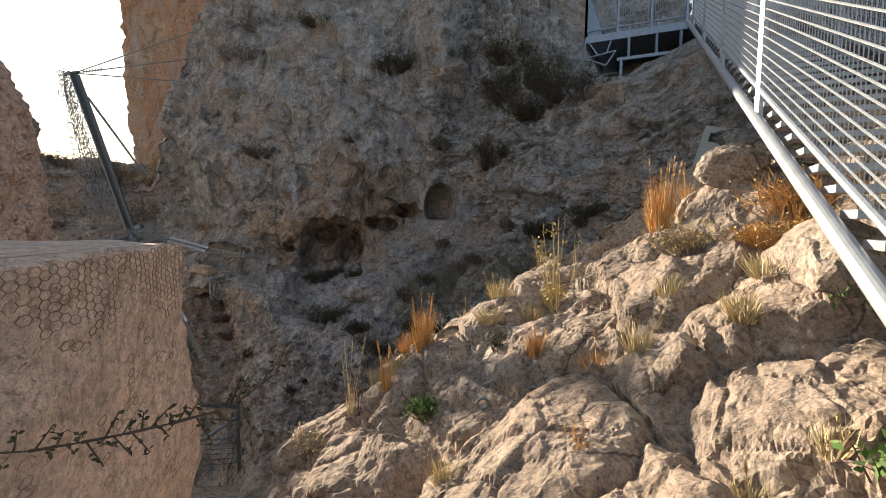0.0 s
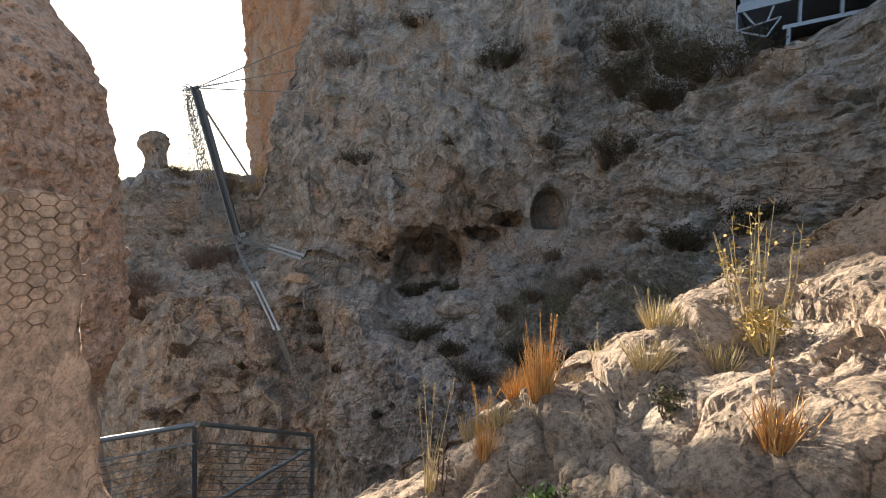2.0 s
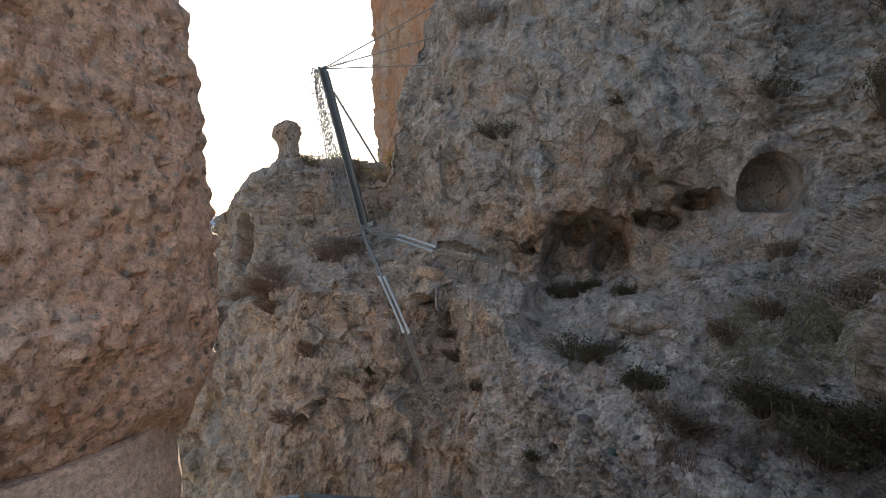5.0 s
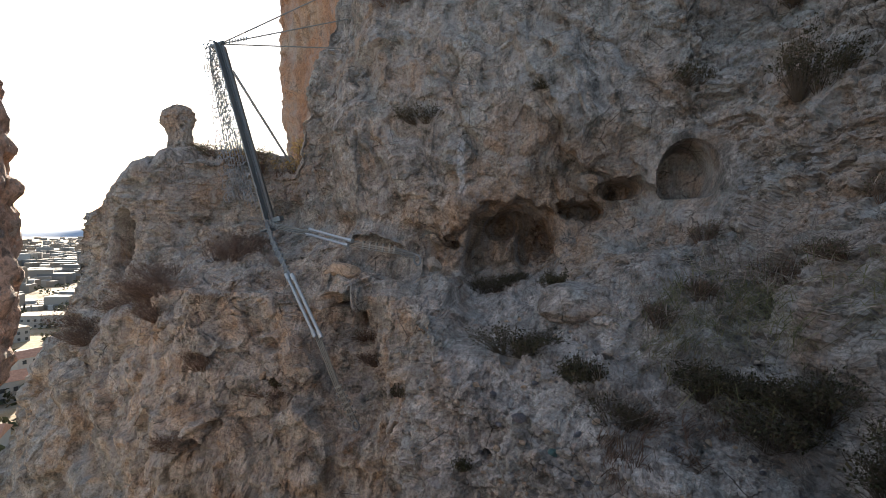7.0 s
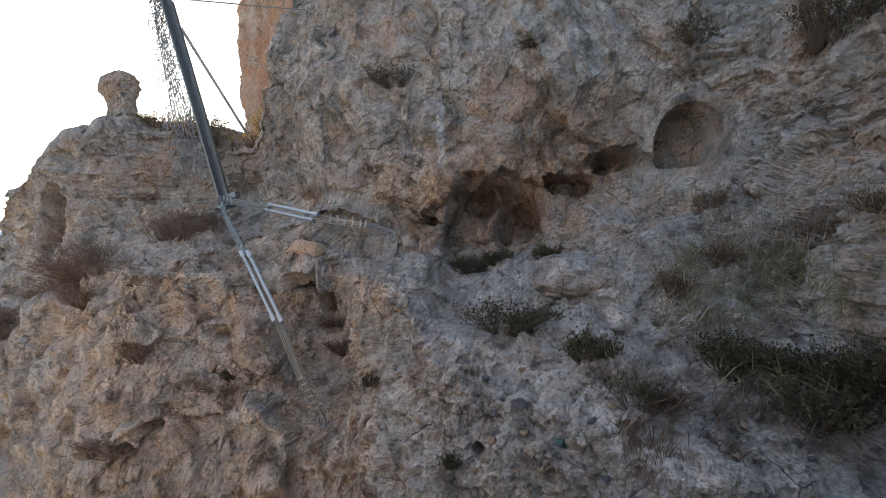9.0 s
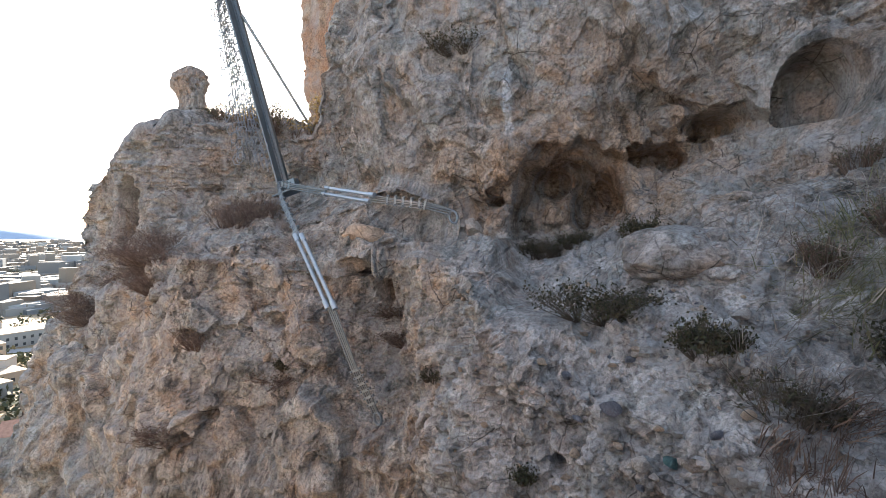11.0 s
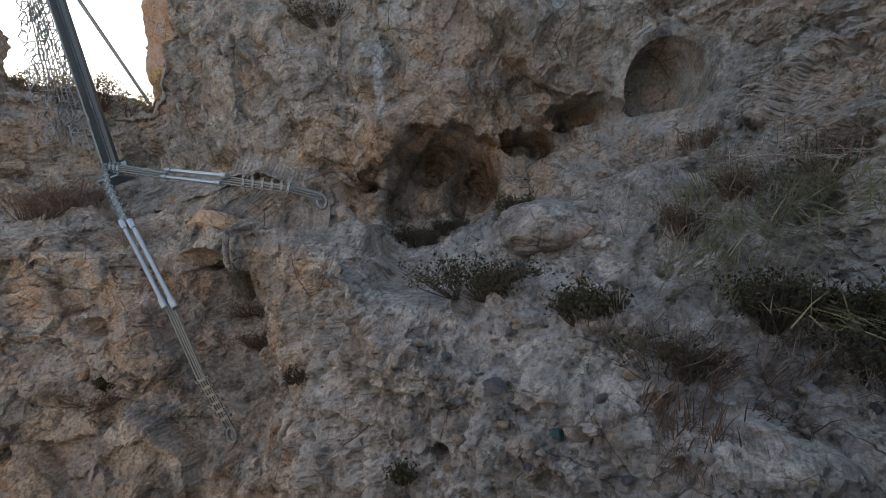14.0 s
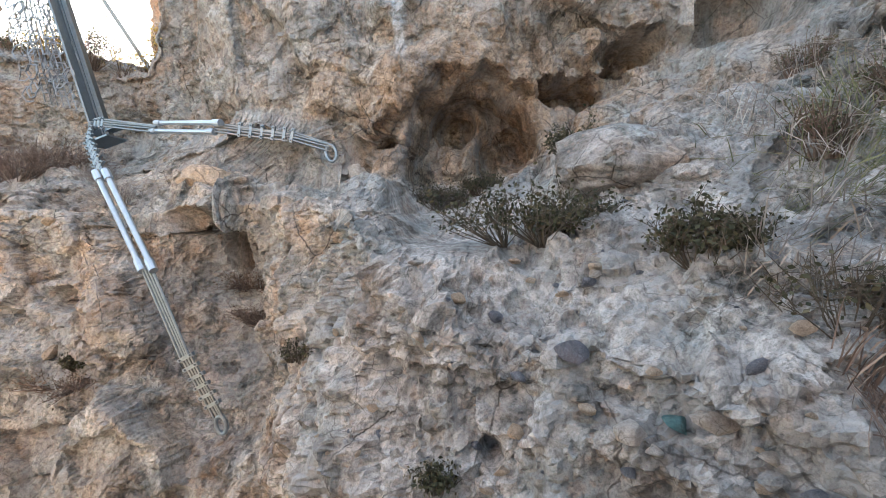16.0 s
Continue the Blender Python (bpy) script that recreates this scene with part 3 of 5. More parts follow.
# ---------- the leaning conglomerate column and its shotcrete foot ----------
def ring_rock(name, cx, cy, levels, mat, seg, seed, rough, label, category, power=2.6, cobble=0.03):
    """A standing rock: levels of (z, half width in x, half depth in y, shift in x, shift in y)."""
    lv = np.array(levels)
    zz = np.linspace(lv[0, 0], lv[-1, 0], int(max(24, (lv[-1, 0] - lv[0, 0]) / 0.035)))
    col = [np.interp(zz, lv[:, 0], lv[:, k]) for k in range(1, 5)]
    th = np.linspace(0, 2 * np.pi, seg, endpoint=False)
    c, s = np.cos(th), np.sin(th)
    k = (np.abs(c) ** power + np.abs(s) ** power) ** (-1 / power)
    P = np.stack([cx + col[2][:, None] + col[0][:, None] * (c * k)[None], cy + col[3][:, None] + col[1][:, None] * (s * k)[None], np.repeat(zz[:, None], seg, 1)], -1)
    flat = P.reshape(-1, 3)
    out = np.stack([np.repeat(c[None], len(zz), 0), np.repeat(s[None], len(zz), 0), np.zeros((len(zz), seg))], -1)
    d1, d2, ident = cells(flat, 9.0, seed + 5)
    amount = rough * fbm(flat, 0.9, 5, seed) + cobble * (0.7 - d1) * (ident > 0.25) - 0.6 * cobble * (ident < 0.12)
    P = P + out * amount.reshape(len(zz), seg)[..., None]
    P = np.concatenate([P, P[-1:].mean(1, keepdims=True).repeat(seg, 1) + np.array([0, 0, 0.05])], 0)
    return tagged(new(name, sheet_mesh(name, P, mat, wrap=True, smooth=False)), label, category)


column = ring_rock("rock_column", -5.77, 4.82, [(-1.05, 1.1, 0.75, -0.33, 0.27), (-0.42, 1.5, 1.0, -0.05, 0.1), (0.1, 1.71, 1.2, 0, 0), (0.6, 1.78, 1.25, 0, 0), (1.4, 1.72, 1.25, 0, 0), (2.3, 1.66, 1.2, 0, 0), (2.7, 1.6, 1.15, 0, 0), (3.2, 1.35, 1.05, -0.1, 0), (3.8, 1.05, 0.9, -0.25, 0), (4.6, 0.7, 0.7, -0.5, 0), (5.2, 0.3, 0.3, -0.6, 0)],
          M_COLUMN, 420, 71, 0.13, "tall reddish conglomerate rock column full of pebbles", "rock", 4.5, 0.07)
foot = ring_rock("shotcrete_foot", -5.6, 4.9, [(-5.5, 2.0, 1.4, 0, 0), (-1.2, 1.7, 1.1, 0, 0), (-0.66, 1.62, 1.0, 0, 0), (-0.2, 1.48, 0.9, 0, 0)], M_SHOTCRETE, 160, 81, 0.06, "smooth shotcrete foot", "", cobble=0.0)
foot.parent = column


# ---------- the roughcast wall beside the path ----------
def wall_block():
    L, H, T = 5.6, 3.4, 0.75
    vv = np.linspace(0, 1, 190)
    ring = []
    n1, n2 = 190, 24
    for k in np.linspace(0, L, n1, endpoint=False):
        ring.append((0.0, -L + k))
    for k in np.linspace(0, T, n2, endpoint=False):
        ring.append((-k, 0.0))
    for k in np.linspace(0, L, 40, endpoint=False):
        ring.append((-T, -k))
    ring = np.array(ring)
    P = np.zeros((len(vv), len(ring), 3))
    P[..., 0], P[..., 1] = ring[None, :, 0], ring[None, :, 1]
    P[..., 2] = -H + H * vv[:, None]
    cen = np.array([-T / 2, -L / 2])
    d = ring - cen
    out = np.stack([np.sign(d[:, 0]) * (np.abs(d[:, 0]) > T / 2 - 0.01), (np.abs(d[:, 1]) > L / 2 - 0.01) * np.sign(d[:, 1])], 1)
    flat = P.reshape(-1, 3)
    amt = (0.03 * fbm(flat, 1.1, 4, 91) + 0.006 * fbm(flat, 14, 2, 92)).reshape(P.shape[:2])
    P[..., :2] += out[None] * amt[..., None]
    P[-1, :, 2] -= 0.012
    caps = [P]
    for f in (0.97, 0.5, 0.02):
        c = P[-1:].copy()
        c[..., :2] = cen + (c[..., :2] - cen) * f
        c[..., 2] = 0.004 + 0.012 * fbm(c.reshape(-1, 3), 3, 3, 95).reshape(1, -1)
        caps.append(c)
    me = sheet_mesh("wall_block", np.concatenate(caps, 0), M_SHOTCRETE, wrap=True)
    ob = new("roughcast_wall", me)
    ob.matrix_basis = pose(-0.88, 2.66, 1.43, 0, 0, 7)
    return tagged(ob, "pinkish roughcast wall with hexagonal wire netting showing", "wall", kind="structure")


block = wall_block()


# ---------- the sunlit outcrop beside the path ----------
def outcrop_height(x, y):
    h = 0.06 + 0.60 * x + 0.1 * (y - 3.7)
    h = h - 0.9 * np.maximum(0, y - 5.3 - 0.3 * np.maximum(0, x)) - 1.0 * np.maximum(0, -1.3 - x)
    return np.minimum(h, 2.3 + 0.15 * (x - 3.5))


XX, YY = np.meshgrid(np.linspace(-2.2, 5.5, 480), np.linspace(1.2, 8.2, 430))
P = np.stack([XX, YY, outcrop_height(XX, YY)], -1)
flat = P.reshape(-1, 3)
wobble = 0.3 * np.stack([vnoise(flat, 1.1, 101), vnoise(flat, 1.1, 102), vnoise(flat, 1.1, 103)], 1) + 0.06 * np.stack([vnoise(flat, 4.2, 151), vnoise(flat, 4.2, 152), vnoise(flat, 4.2, 153)], 1)
d1, d2, ident = cells(flat + wobble, 1.25, 106)
amount = 0.16 * (0.45 - d1) + 0.19 * facets(flat + wobble, 1.25, 106, 0.8, 0.09, 0.4, 0.22) + 0.06 * facets(flat + 0.6 * wobble, 2.9, 114, 0.9, 0.08, 0.35, 0.2) + 0.10 * fbm(flat, 0.9, 3, 105) - 0.03
P = push(P, amount, 1.0)
flat = P.reshape(-1, 3)
d1, d2, ident = cells(flat, 13, 107)
P = push(P, 0.016 * facets(flat + 0.2 * wobble, 6.5, 118, 0.9, 0.08, 0.4, 0.2) + 0.012 * fbm(flat, 9, 3, 108) - 0.05 * np.clip(0.36 - d1, 0, 1) * (ident < 0.2), 1.0)
tagged(new("outcrop", sheet_mesh("outcrop", relax(P), M_OUTCROP, smooth=False)), "sunlit tan rock outcrop with cracks and dry tufts", "rock outcrop", kind="structure")

# ---------- ground: under the path, and the plain to the horizon ----------
XX, YY = np.meshgrid(np.linspace(-9, 8, 140), np.linspace(-7, 9.5, 140))
fl = np.interp(YY, [0, 1.5, 4, 5.8, 7.3, 9.5], [0, -0.25, -0.6, -1.6, -2.5, -4.5])
ZZ = fl - 0.8 * np.maximum(0, -4.0 - XX) * step(2, 5, YY) - 0.15
P = np.stack([XX, YY, ZZ], -1)
P[..., 2] += (0.08 * fbm(P.reshape(-1, 3), 1.2, 4, 111)).reshape(ZZ.shape)
tagged(new("path_ground", sheet_mesh("path_ground", P, M_OUTCROP)), "stony earth under the path", "ground", kind="structure")

ring_rock("rock_pinnacle", -13.3, 15.5, [(1.9, 1.15, 0.7, 0.05, 0), (2.75, 0.85, 0.5, 0.05, 0), (2.85, 0.62, 0.45, 0.0, 0), (3.1, 0.44, 0.4, 0.1, 0), (3.4, 0.38, 0.36, 0.1, 0), (3.7, 0.36, 0.32, 0.07, 0), (3.85, 0.33, 0.3, 0.05, 0), (4.0, 0.38, 0.34, -0.04, 0), (4.25, 0.37, 0.34, -0.06, 0), (4.45, 0.27, 0.26, 0.0, 0), (4.6, 0.1, 0.12, 0.06, 0)],
          M_CLIFF, 110, 131, 0.09, "small weathered rock pinnacle on the ridge", "rock pinnacle", 2.6, 0.08)


def rings(name, radii, heights, mat, seg=96):
    a = np.linspace(0, 2 * np.pi, seg, endpoint=False)
    P = np.stack([np.outer(radii, np.cos(a)), np.outer(radii, np.sin(a)), np.repeat(np.array(heights, float)[:, None], seg, 1)], -1)
    return sheet_mesh(name, P, mat, wrap=True)


M_PLAIN = rock_material("plain", [(0.3, (0.15, 0.15, 0.08)), (0.5, (0.29, 0.25, 0.17)), (0.7, (0.40, 0.33, 0.24))], (0.3, 0.2, 0.1), 0.4, 0.02, 0.5, 0.3)
tagged(new("ground", rings("ground", [2, 30, 90, 200, 500, 1500, 4500], [-30, -38, -46, -52, -56, -60, -62], M_PLAIN)), "plain with fields and town below the cliff", "ground", kind="structure")


# ---------- the railing of the stairs going down ----------
def railing(name, a, b, drop, label, bars=9, post_at=(0, 1)):
    a, b = Vector(a), Vector(b)
    top = new(name)
    top.location = a - Vector((0, 0, drop))
    inv = Matrix.Translation(-top.location)

    def put(n, bm, mat=M_STEEL):
        bm.transform(inv)
        return part(n, bm, mat, top)

    put("handrail", rod(bmesh.new(), a, b, 0.026, seg=14))
    for k in post_at:
        p = a.lerp(b, k)
        put("post", bar(bmesh.new(), p - Vector((0, 0, drop)), p - Vector((0, 0, 0.02)), 0.05, 0.014))
    put("top_bar", rod(bmesh.new(), a - Vector((0, 0, 0.2)), b - Vector((0, 0, 0.2)), 0.011, seg=8))
    for k in range(bars):
        o = Vector((0, 0, 0.265 + 0.075 * k))
        put("wire", rod(bmesh.new(), a - o, b - o, 0.005, seg=6))
    return tagged(top, label, "railing", group="stair railings")


C, F = Vector((-3.36, 5.86, -0.72)), Vector((-2.72, 7.2, -1.33))
railing("railing", C, (-4.05, 5.22, -0.72), 1.0, "galvanised steel railing with thin horizontal wires")
railing("railing", C + Vector((0.03, 0.03, 0)), F, 1.0, "galvanised steel stair railing sloping down", 9, (1,))

railing("railing", F + Vector((-0.02, -0.03, -0.16)), (-3.62, 6.42, -1.95), 1.0, "galvanised steel lower stair railing sloping down", 6, (1,))

# ---------- the steel stairs up, with mesh panels ----------
S0, S1 = Vector((1.95, 2.1, 1.3)), Vector((5.7, 11.1, 5.95))
run = (S1 - S0)
ahead = Vector((run.x, run.y, 0)).normalized()
side = Vector((ahead.y, -ahead.x, 0))
stairs = new("steel_stairs")
stairs.location = S0
inv = Matrix.Translation(-S0)


def on_stairs(name, bm, mat=M_WHITE_STEEL, label=""):
    bm.transform(inv)
    return part(name, bm, mat, stairs, label)


for k in (0.0, 1.15):
    on_stairs("stringer_tube", rod(bmesh.new(), S0 - run * 0.25 + side * k, S1 + side * k, 0.042, seg=18))
for k in range(-6, 36):
    p = S0 + run * (k / 36.0)
    on_stairs("tread", bar(bmesh.new(), p + side * 0.06 + Vector((0, 0, 0.05)), p + side * 1.12 + Vector((0, 0, 0.05)), 0.2, 0.04))
AT = (-0.29, -0.04, 0.238, 0.457, 0.676, 0.895)
for off in (0.02, 1.13):
    for k in range(-1, 5):
        p = S0 + run * AT[k + 1] + side * off
        on_stairs("post", bar(bmesh.new(), p, p + Vector((0, 0, 1.3)), 0.035, 0.055))
    for k in range(-1, 4):
        a, b = S0 + run * (AT[k + 1] + 0.005) + side * off, S0 + run * (AT[k + 2] - 0.005) + side * off
        bm = bmesh.new()
        for h in (0.22, 1.27):
            rod(bm, a + Vector((0, 0, h)), b + Vector((0, 0, h)), 0.02, seg=8)
        on_stairs("panel_frame", bm)
        bm = bmesh.new()
        for j in range(1, 15):
            h = 0.22 + 0.07 * j
            rod(bm, a + Vector((0, 0, h)), b + Vector((0, 0, h)), 0.006, seg=5)
        for j in range(52):
            p = a.lerp(b, (j + 0.5) / 52)
            rod(bm, p + Vector((0, 0, 0.22)), p + Vector((0, 0, 1.27)), 0.0035, seg=4)
        on_stairs("mesh_panel", bm)
tagged(stairs, "pale galvanised steel stairs with welded mesh side panels", "stairs")

# ---------- the platform ----------
D0, D1 = Vector((3.75, 12.2, 6.0)), Vector((5.75, 11.2, 6.0))
plat = new("steel_platform")
plat.location = D0
inv2 = Matrix.Translation(-D0)
fr = (D1 - D0).normalized()
bk = Vector((-fr.y, fr.x, 0))


def on_platform(name, bm, mat=M_SHADED_STEEL):
    bm.transform(inv2)
    return part(name, bm, mat, plat)


UP = Vector((0, 0, 1))
on_platform("deck", bar(bmesh.new(), D0 + bk * 1.5, D1 + fr * 3 + bk * 1.5, 3.0, 0.06))
on_platform("edge_beam", bar(bmesh.new(), D0 - UP * 0.08, D1 - UP * 0.08, 0.08, 0.14))
on_platform("edge_beam", bar(bmesh.new(), D0 - UP * 0.08, D0 + bk * 2.6 - UP * 0.08, 0.08, 0.14))
on_platform("lower_beam", bar(bmesh.new(), D0 + fr * 0.75 - UP * 0.62, D1 + fr * 0.4 - UP * 0.62, 0.07, 0.07))
E0 = D0 + fr * 0.72
for a, b in ((D0 - UP * 0.15, D0 - UP * 0.5), (D0 - UP * 0.5, E0 - UP * 0.4), (D0 - UP * 0.5, D0 + fr * 0.5 - UP * 0.72), (E0 - UP * 0.4, D0 + fr * 0.5 - UP * 0.72), (D0 + fr * 0.1 - UP * 0.15, D0 + fr * 0.3 - UP * 0.45), (D0 + fr * 0.6 - UP * 0.15, D0 + fr * 0.5 - UP * 0.45)):
    on_platform("truss_bar", rod(bmesh.new(), a, b, 0.022, seg=8))
for k in (1.0, 1.6, 2.1):
    on_platform("hanger", bar(bmesh.new(), D0 + fr * k - UP * 0.62, D0 + fr * k - UP * 0.1, 0.05, 0.05))
for o, d, count, ln in ((D0, fr, 4, 2.2), (D0, bk, 4, 2.6), (D0 + bk * 2.6, fr, 4, 2.2)):
    for k in range(count):
        p = o + d * (ln * k / (count - 1))
        on_platform("post", bar(bmesh.new(), p - UP * 0.1, p + UP * 1.15, 0.05, 0.05))
    for h in (0.14, 1.12):
        on_platform("rail", rod(bmesh.new(), o + UP * h, o + d * ln + UP * h, 0.024))
    bm = bmesh.new()
    for k in range(1, 44):
        p = o + d * (ln * k / 44)
        rod(bm, p + UP * 0.14, p + UP * 1.12, 0.005, seg=4)
    for k in range(1, 9):
        rod(bm, o + UP * (0.14 + 0.11 * k), o + d * ln + UP * (0.14 + 0.11 * k), 0.005, seg=4)
    on_platform("mesh_panel", bm)
for k in (0.85, 2.6):
    on_platform("leg", rod(bmesh.new(), D0 + fr * k - UP * 1.5, D0 + fr * k - UP * 0.6, 0.04))
tagged(plat, "grey steel viewing platform on legs against the cliff, blue shade in its colour", "platform")

# ---------- the barrier post, its net and its guy cables ----------
M_NET = plain("dull_wire", (0.22, 0.23, 0.24), 0.5, 0.7, 0.2, 20)
M_CABLE = plain("steel_cable", (0.17, 0.19, 0.205), 0.45, 0.8, 0.2, 30)
M_ZINC = plain("bright_zinc", (0.36, 0.40, 0.44), 0.34, 0.75, 0.12, 20)
B, T = Vector((-8.82, 14.0, 0.95)), Vector((-10.15, 13.75, 5.45))
bpost = new("barrier_post")
bpost.location = B
invb = Matrix.Translation(-B)


def on_post(name, bm, mat=M_STEEL, label=""):
    bm.transform(invb)
    return part(name, bm, mat, bpost, label)


along = (T - B).normalized()
across = along.cross(Vector((0, 1, 0))).normalized()
depth = along.cross(across)
for k in (-0.1, 0.1):
    on_post("flange", bar(bmesh.new(), B + depth * k, T + depth * k, 0.27, 0.03, 0), M_CABLE)
on_post("web", bar(bmesh.new(), B, T, 0.02, 0.2), M_CABLE)
on_post("base_plate", bar(bmesh.new(), B - along * 0.06 - across * 0.22, B - along * 0.06 + across * 0.22, 0.4, 0.03))
on_post("brace", rod(bmesh.new(), B.lerp(T, 0.86) + Vector((0.08, 0.1, 0)), Vector((-8.95, 15.2, 2.45)), 0.035, seg=8))
on_post("top_shackle", rod(bmesh.new(), T - across * 0.12, T + across * 0.25 + along * 0.03, 0.045, seg=8))
on_post("side_plate", bar(bmesh.new(), B + along * 0.12 - across * 0.12, B + along * 0.12 - across * 0.34, 0.16, 0.12))
# hanging ring net beside the post
rng = random.Random(5)
bm = bmesh.new()
TopN, Low = T + Vector((-0.35, 0.05, 0.0)), Vector((-9.6, 13.8, 1.7))
for i in range(27):
    for j in range(5):
        f = i / 26
        c = TopN.lerp(Low, f) + Vector(((j - 2) * (0.05 + 0.16 * f) + (i % 2) * 0.08, rng.uniform(-0.12, 0.12), rng.uniform(-0.04, 0.04)))
        r = 0.085 + 0.05 * f
        pts = [c + Vector((math.cos(a) * r * 0.8, rng.uniform(-0.05, 0.05), math.sin(a) * r)) for a in np.linspace(0, 2 * math.pi, 7)[:-1]]
        for k in range(6):
            rod(bm, pts[k], pts[(k + 1) % 6], 0.011, seg=3)
on_post("net", bm, M_NET, "slack grey steel ring net")
for k in range(6):
    a = T.lerp(B, 0.02 * k) + Vector((-0.3 - 0.03 * k, 0, 0))
    on_post("net_wire", rod(bmesh.new(), a, Low + Vector((0.5 - 0.17 * k, 0.05 * k, -0.35 + 0.05 * k)), 0.012, seg=4), M_NET)
for e in ((-6.9, 15.6, 6.6), (-6.75, 15.7, 5.7), (-6.6, 15.4, 7.6)):
    on_post("top_cable", rod(bmesh.new(), T, e, 0.016, seg=5), M_CABLE)
for k in range(7):
    p = T.lerp(Vector((-6.9, 15.6, 6.6)), 0.06 + 0.018 * k)
    on_post("cable_clamp", rod(bmesh.new(), p - Vector((0, 0, 0.035)), p + Vector((0, 0, 0.045)), 0.018, seg=6), M_CABLE)
tagged(bpost, "leaning grey steel rockfall barrier post with slack net", "barrier post")


def guy(points, label, tube, clamps, hook):
    """A guy line: cables through the points, a pair of long turnbuckle tubes, clamps and an anchor loop."""
    pts = [Vector(p) for p in points]
    g = new("guy_cable")
    g.location = pts[-1]
    inv3 = Matrix.Translation(-pts[-1])

    def put(name, bm, mat, lab=""):
        bm.transform(inv3)
        return part(name, bm, mat, g, lab)

    a, b = pts[tube], pts[tube + 1]
    off = (b - a).cross(Vector((0, 1, 0))).normalized() * 0.055
    for s in (-1, 1):
        shift = (b - a) * (0.035 * s)
        t = put("turnbuckle", rod(bmesh.new(), a + off * s + shift, b + off * s + shift, 0.03, seg=14), M_ZINC, "bright zinc turnbuckle tube")
        for e, q in ((a, 0.0), (b, 1.0)):
            c = a.lerp(b, q) + off * s + shift
            d = (b - a).normalized() * 0.07
            bm = rod(bmesh.new(), c - d, c + d, 0.042, seg=12)
            bm.transform(inv3)
            part("collar", bm, M_ZINC, t)
    for i in range(len(pts) - 1):
        if i == tube:
            continue
        p, q = pts[i], pts[i + 1]
        o = (q - p).cross(Vector((0, 1, 0))).normalized()
        for k in (-1.5, -0.5, 0.5, 1.5):
            sag = Vector((0, 0, -0.02 * abs(k)))
            put("strand", rod(bmesh.new(), p + o * 0.032 * k, q + o * 0.028 * k + sag, 0.015, seg=6), M_CABLE)
    for i, f0, f1, count in clamps:
        for k in range(count):
            c = pts[i].lerp(pts[i + 1], f0 + (f1 - f0) * k / max(1, count - 1))
            d = (pts[i + 1] - pts[i]).normalized()
            o = d.cross(Vector((0, 1, 0))).normalized()
            bm = bar(bmesh.new(), c - o * 0.085, c + o * 0.085, 0.04, 0.035)
            for s in (-1, 1):
                rod(bm, c + o * 0.06 * s - Vector((0, 0.05, 0)), c + o * 0.06 * s + Vector((0, 0.03, 0)), 0.01, seg=6)
            put("clamp", bm, M_STEEL)
    end = pts[-1]
    bm = bmesh.new()
    ring = [end + Vector(hook) * (0.5 * (1 - math.cos(x))) + Vector((hook[2], 0, -hook[0])) * 0.32 * math.sin(x) for x in np.linspace(0, 2 * math.pi, 13)]
    for k in range(12):
        rod(bm, ring[k], ring[k + 1], 0.02, seg=8)
    put("anchor_loop", bm, M_STEEL)
    return tagged(g, label, "guy cable", group="guy cables")


K = B + Vector((0.1, -0.35, 0.12))
guy([K, (-8.0, 13.15, 0.95), (-7.12, 13.05, 0.83), (-5.86, 12.45, 0.63), (-4.95, 12.5, 0.52), (-4.52, 12.68, 0.42)], "steel guy cables with twin zinc turnbuckles anchored in the cliff", 2, [(0, 0.4, 0.9, 3), (3, 0.35, 0.95, 5), (4, 0.1, 0.4, 1)], (0.05, 0, -0.2))
guy([K, (-7.75, 12.65, 0.58), (-6.70, 11.75, -0.02), (-5.89, 11.38, -0.97), (-5.45, 11.35, -1.85), (-5.15, 11.4, -2.42)], "steel guy cables with twin zinc turnbuckles running down the rock", 2, [(0, 0.4, 0.9, 3), (1, 0.1, 0.8, 5), (4, 0.0, 0.8, 6)], (0.04, 0, -0.17))

# ---------- meter box and junction box under the stairs ----------
M_BOX = plain("grey_cabinet", (0.37, 0.385, 0.365), 0.5, 0.1, 0.1, 6)
M_DARK = plain("dark_window", (0.02, 0.022, 0.025), 0.2, 0.0, 0.2, 6)
M_CONDUIT = plain("black_conduit", (0.06, 0.06, 0.065), 0.5, 0.0, 0.3, 10)


def boxed(bm, size, m, bevel=0.012):
    r = bmesh.ops.create_cube(bm, size=1, matrix=m @ Matrix.Diagonal((*size, 1)))
    bmesh.ops.bevel(bm, geom=list({e for v in r["verts"] for e in v.link_edges}), offset=bevel, segments=2, affect="EDGES")
    return bm


mb = new("meter_box")
mb.matrix_basis = pose(4.2, 7.3, 2.58, -6, 14, -28)
part("body", boxed(bmesh.new(), (0.31, 0.16, 0.68), pose(0, 0, 0)), M_BOX, mb)
part("door", boxed(bmesh.new(), (0.26, 0.02, 0.62), pose(0, -0.09, 0), 0.006), M_BOX, mb)
part("window", boxed(bmesh.new(), (0.14, 0.012, 0.13), pose(0.01, -0.103, 0.17), 0.003), M_DARK, mb, "small dark glass window")
tagged(mb, "tilted grey electricity meter box on the rock", "meter box")
jb = new("junction_box")
jb.matrix_basis = pose(4.72, 7.3, 3.02, 0, 0, -28)
part("body", boxed(bmesh.new(), (0.36, 0.2, 0.2), pose(0, 0, 0)), M_BOX, jb)
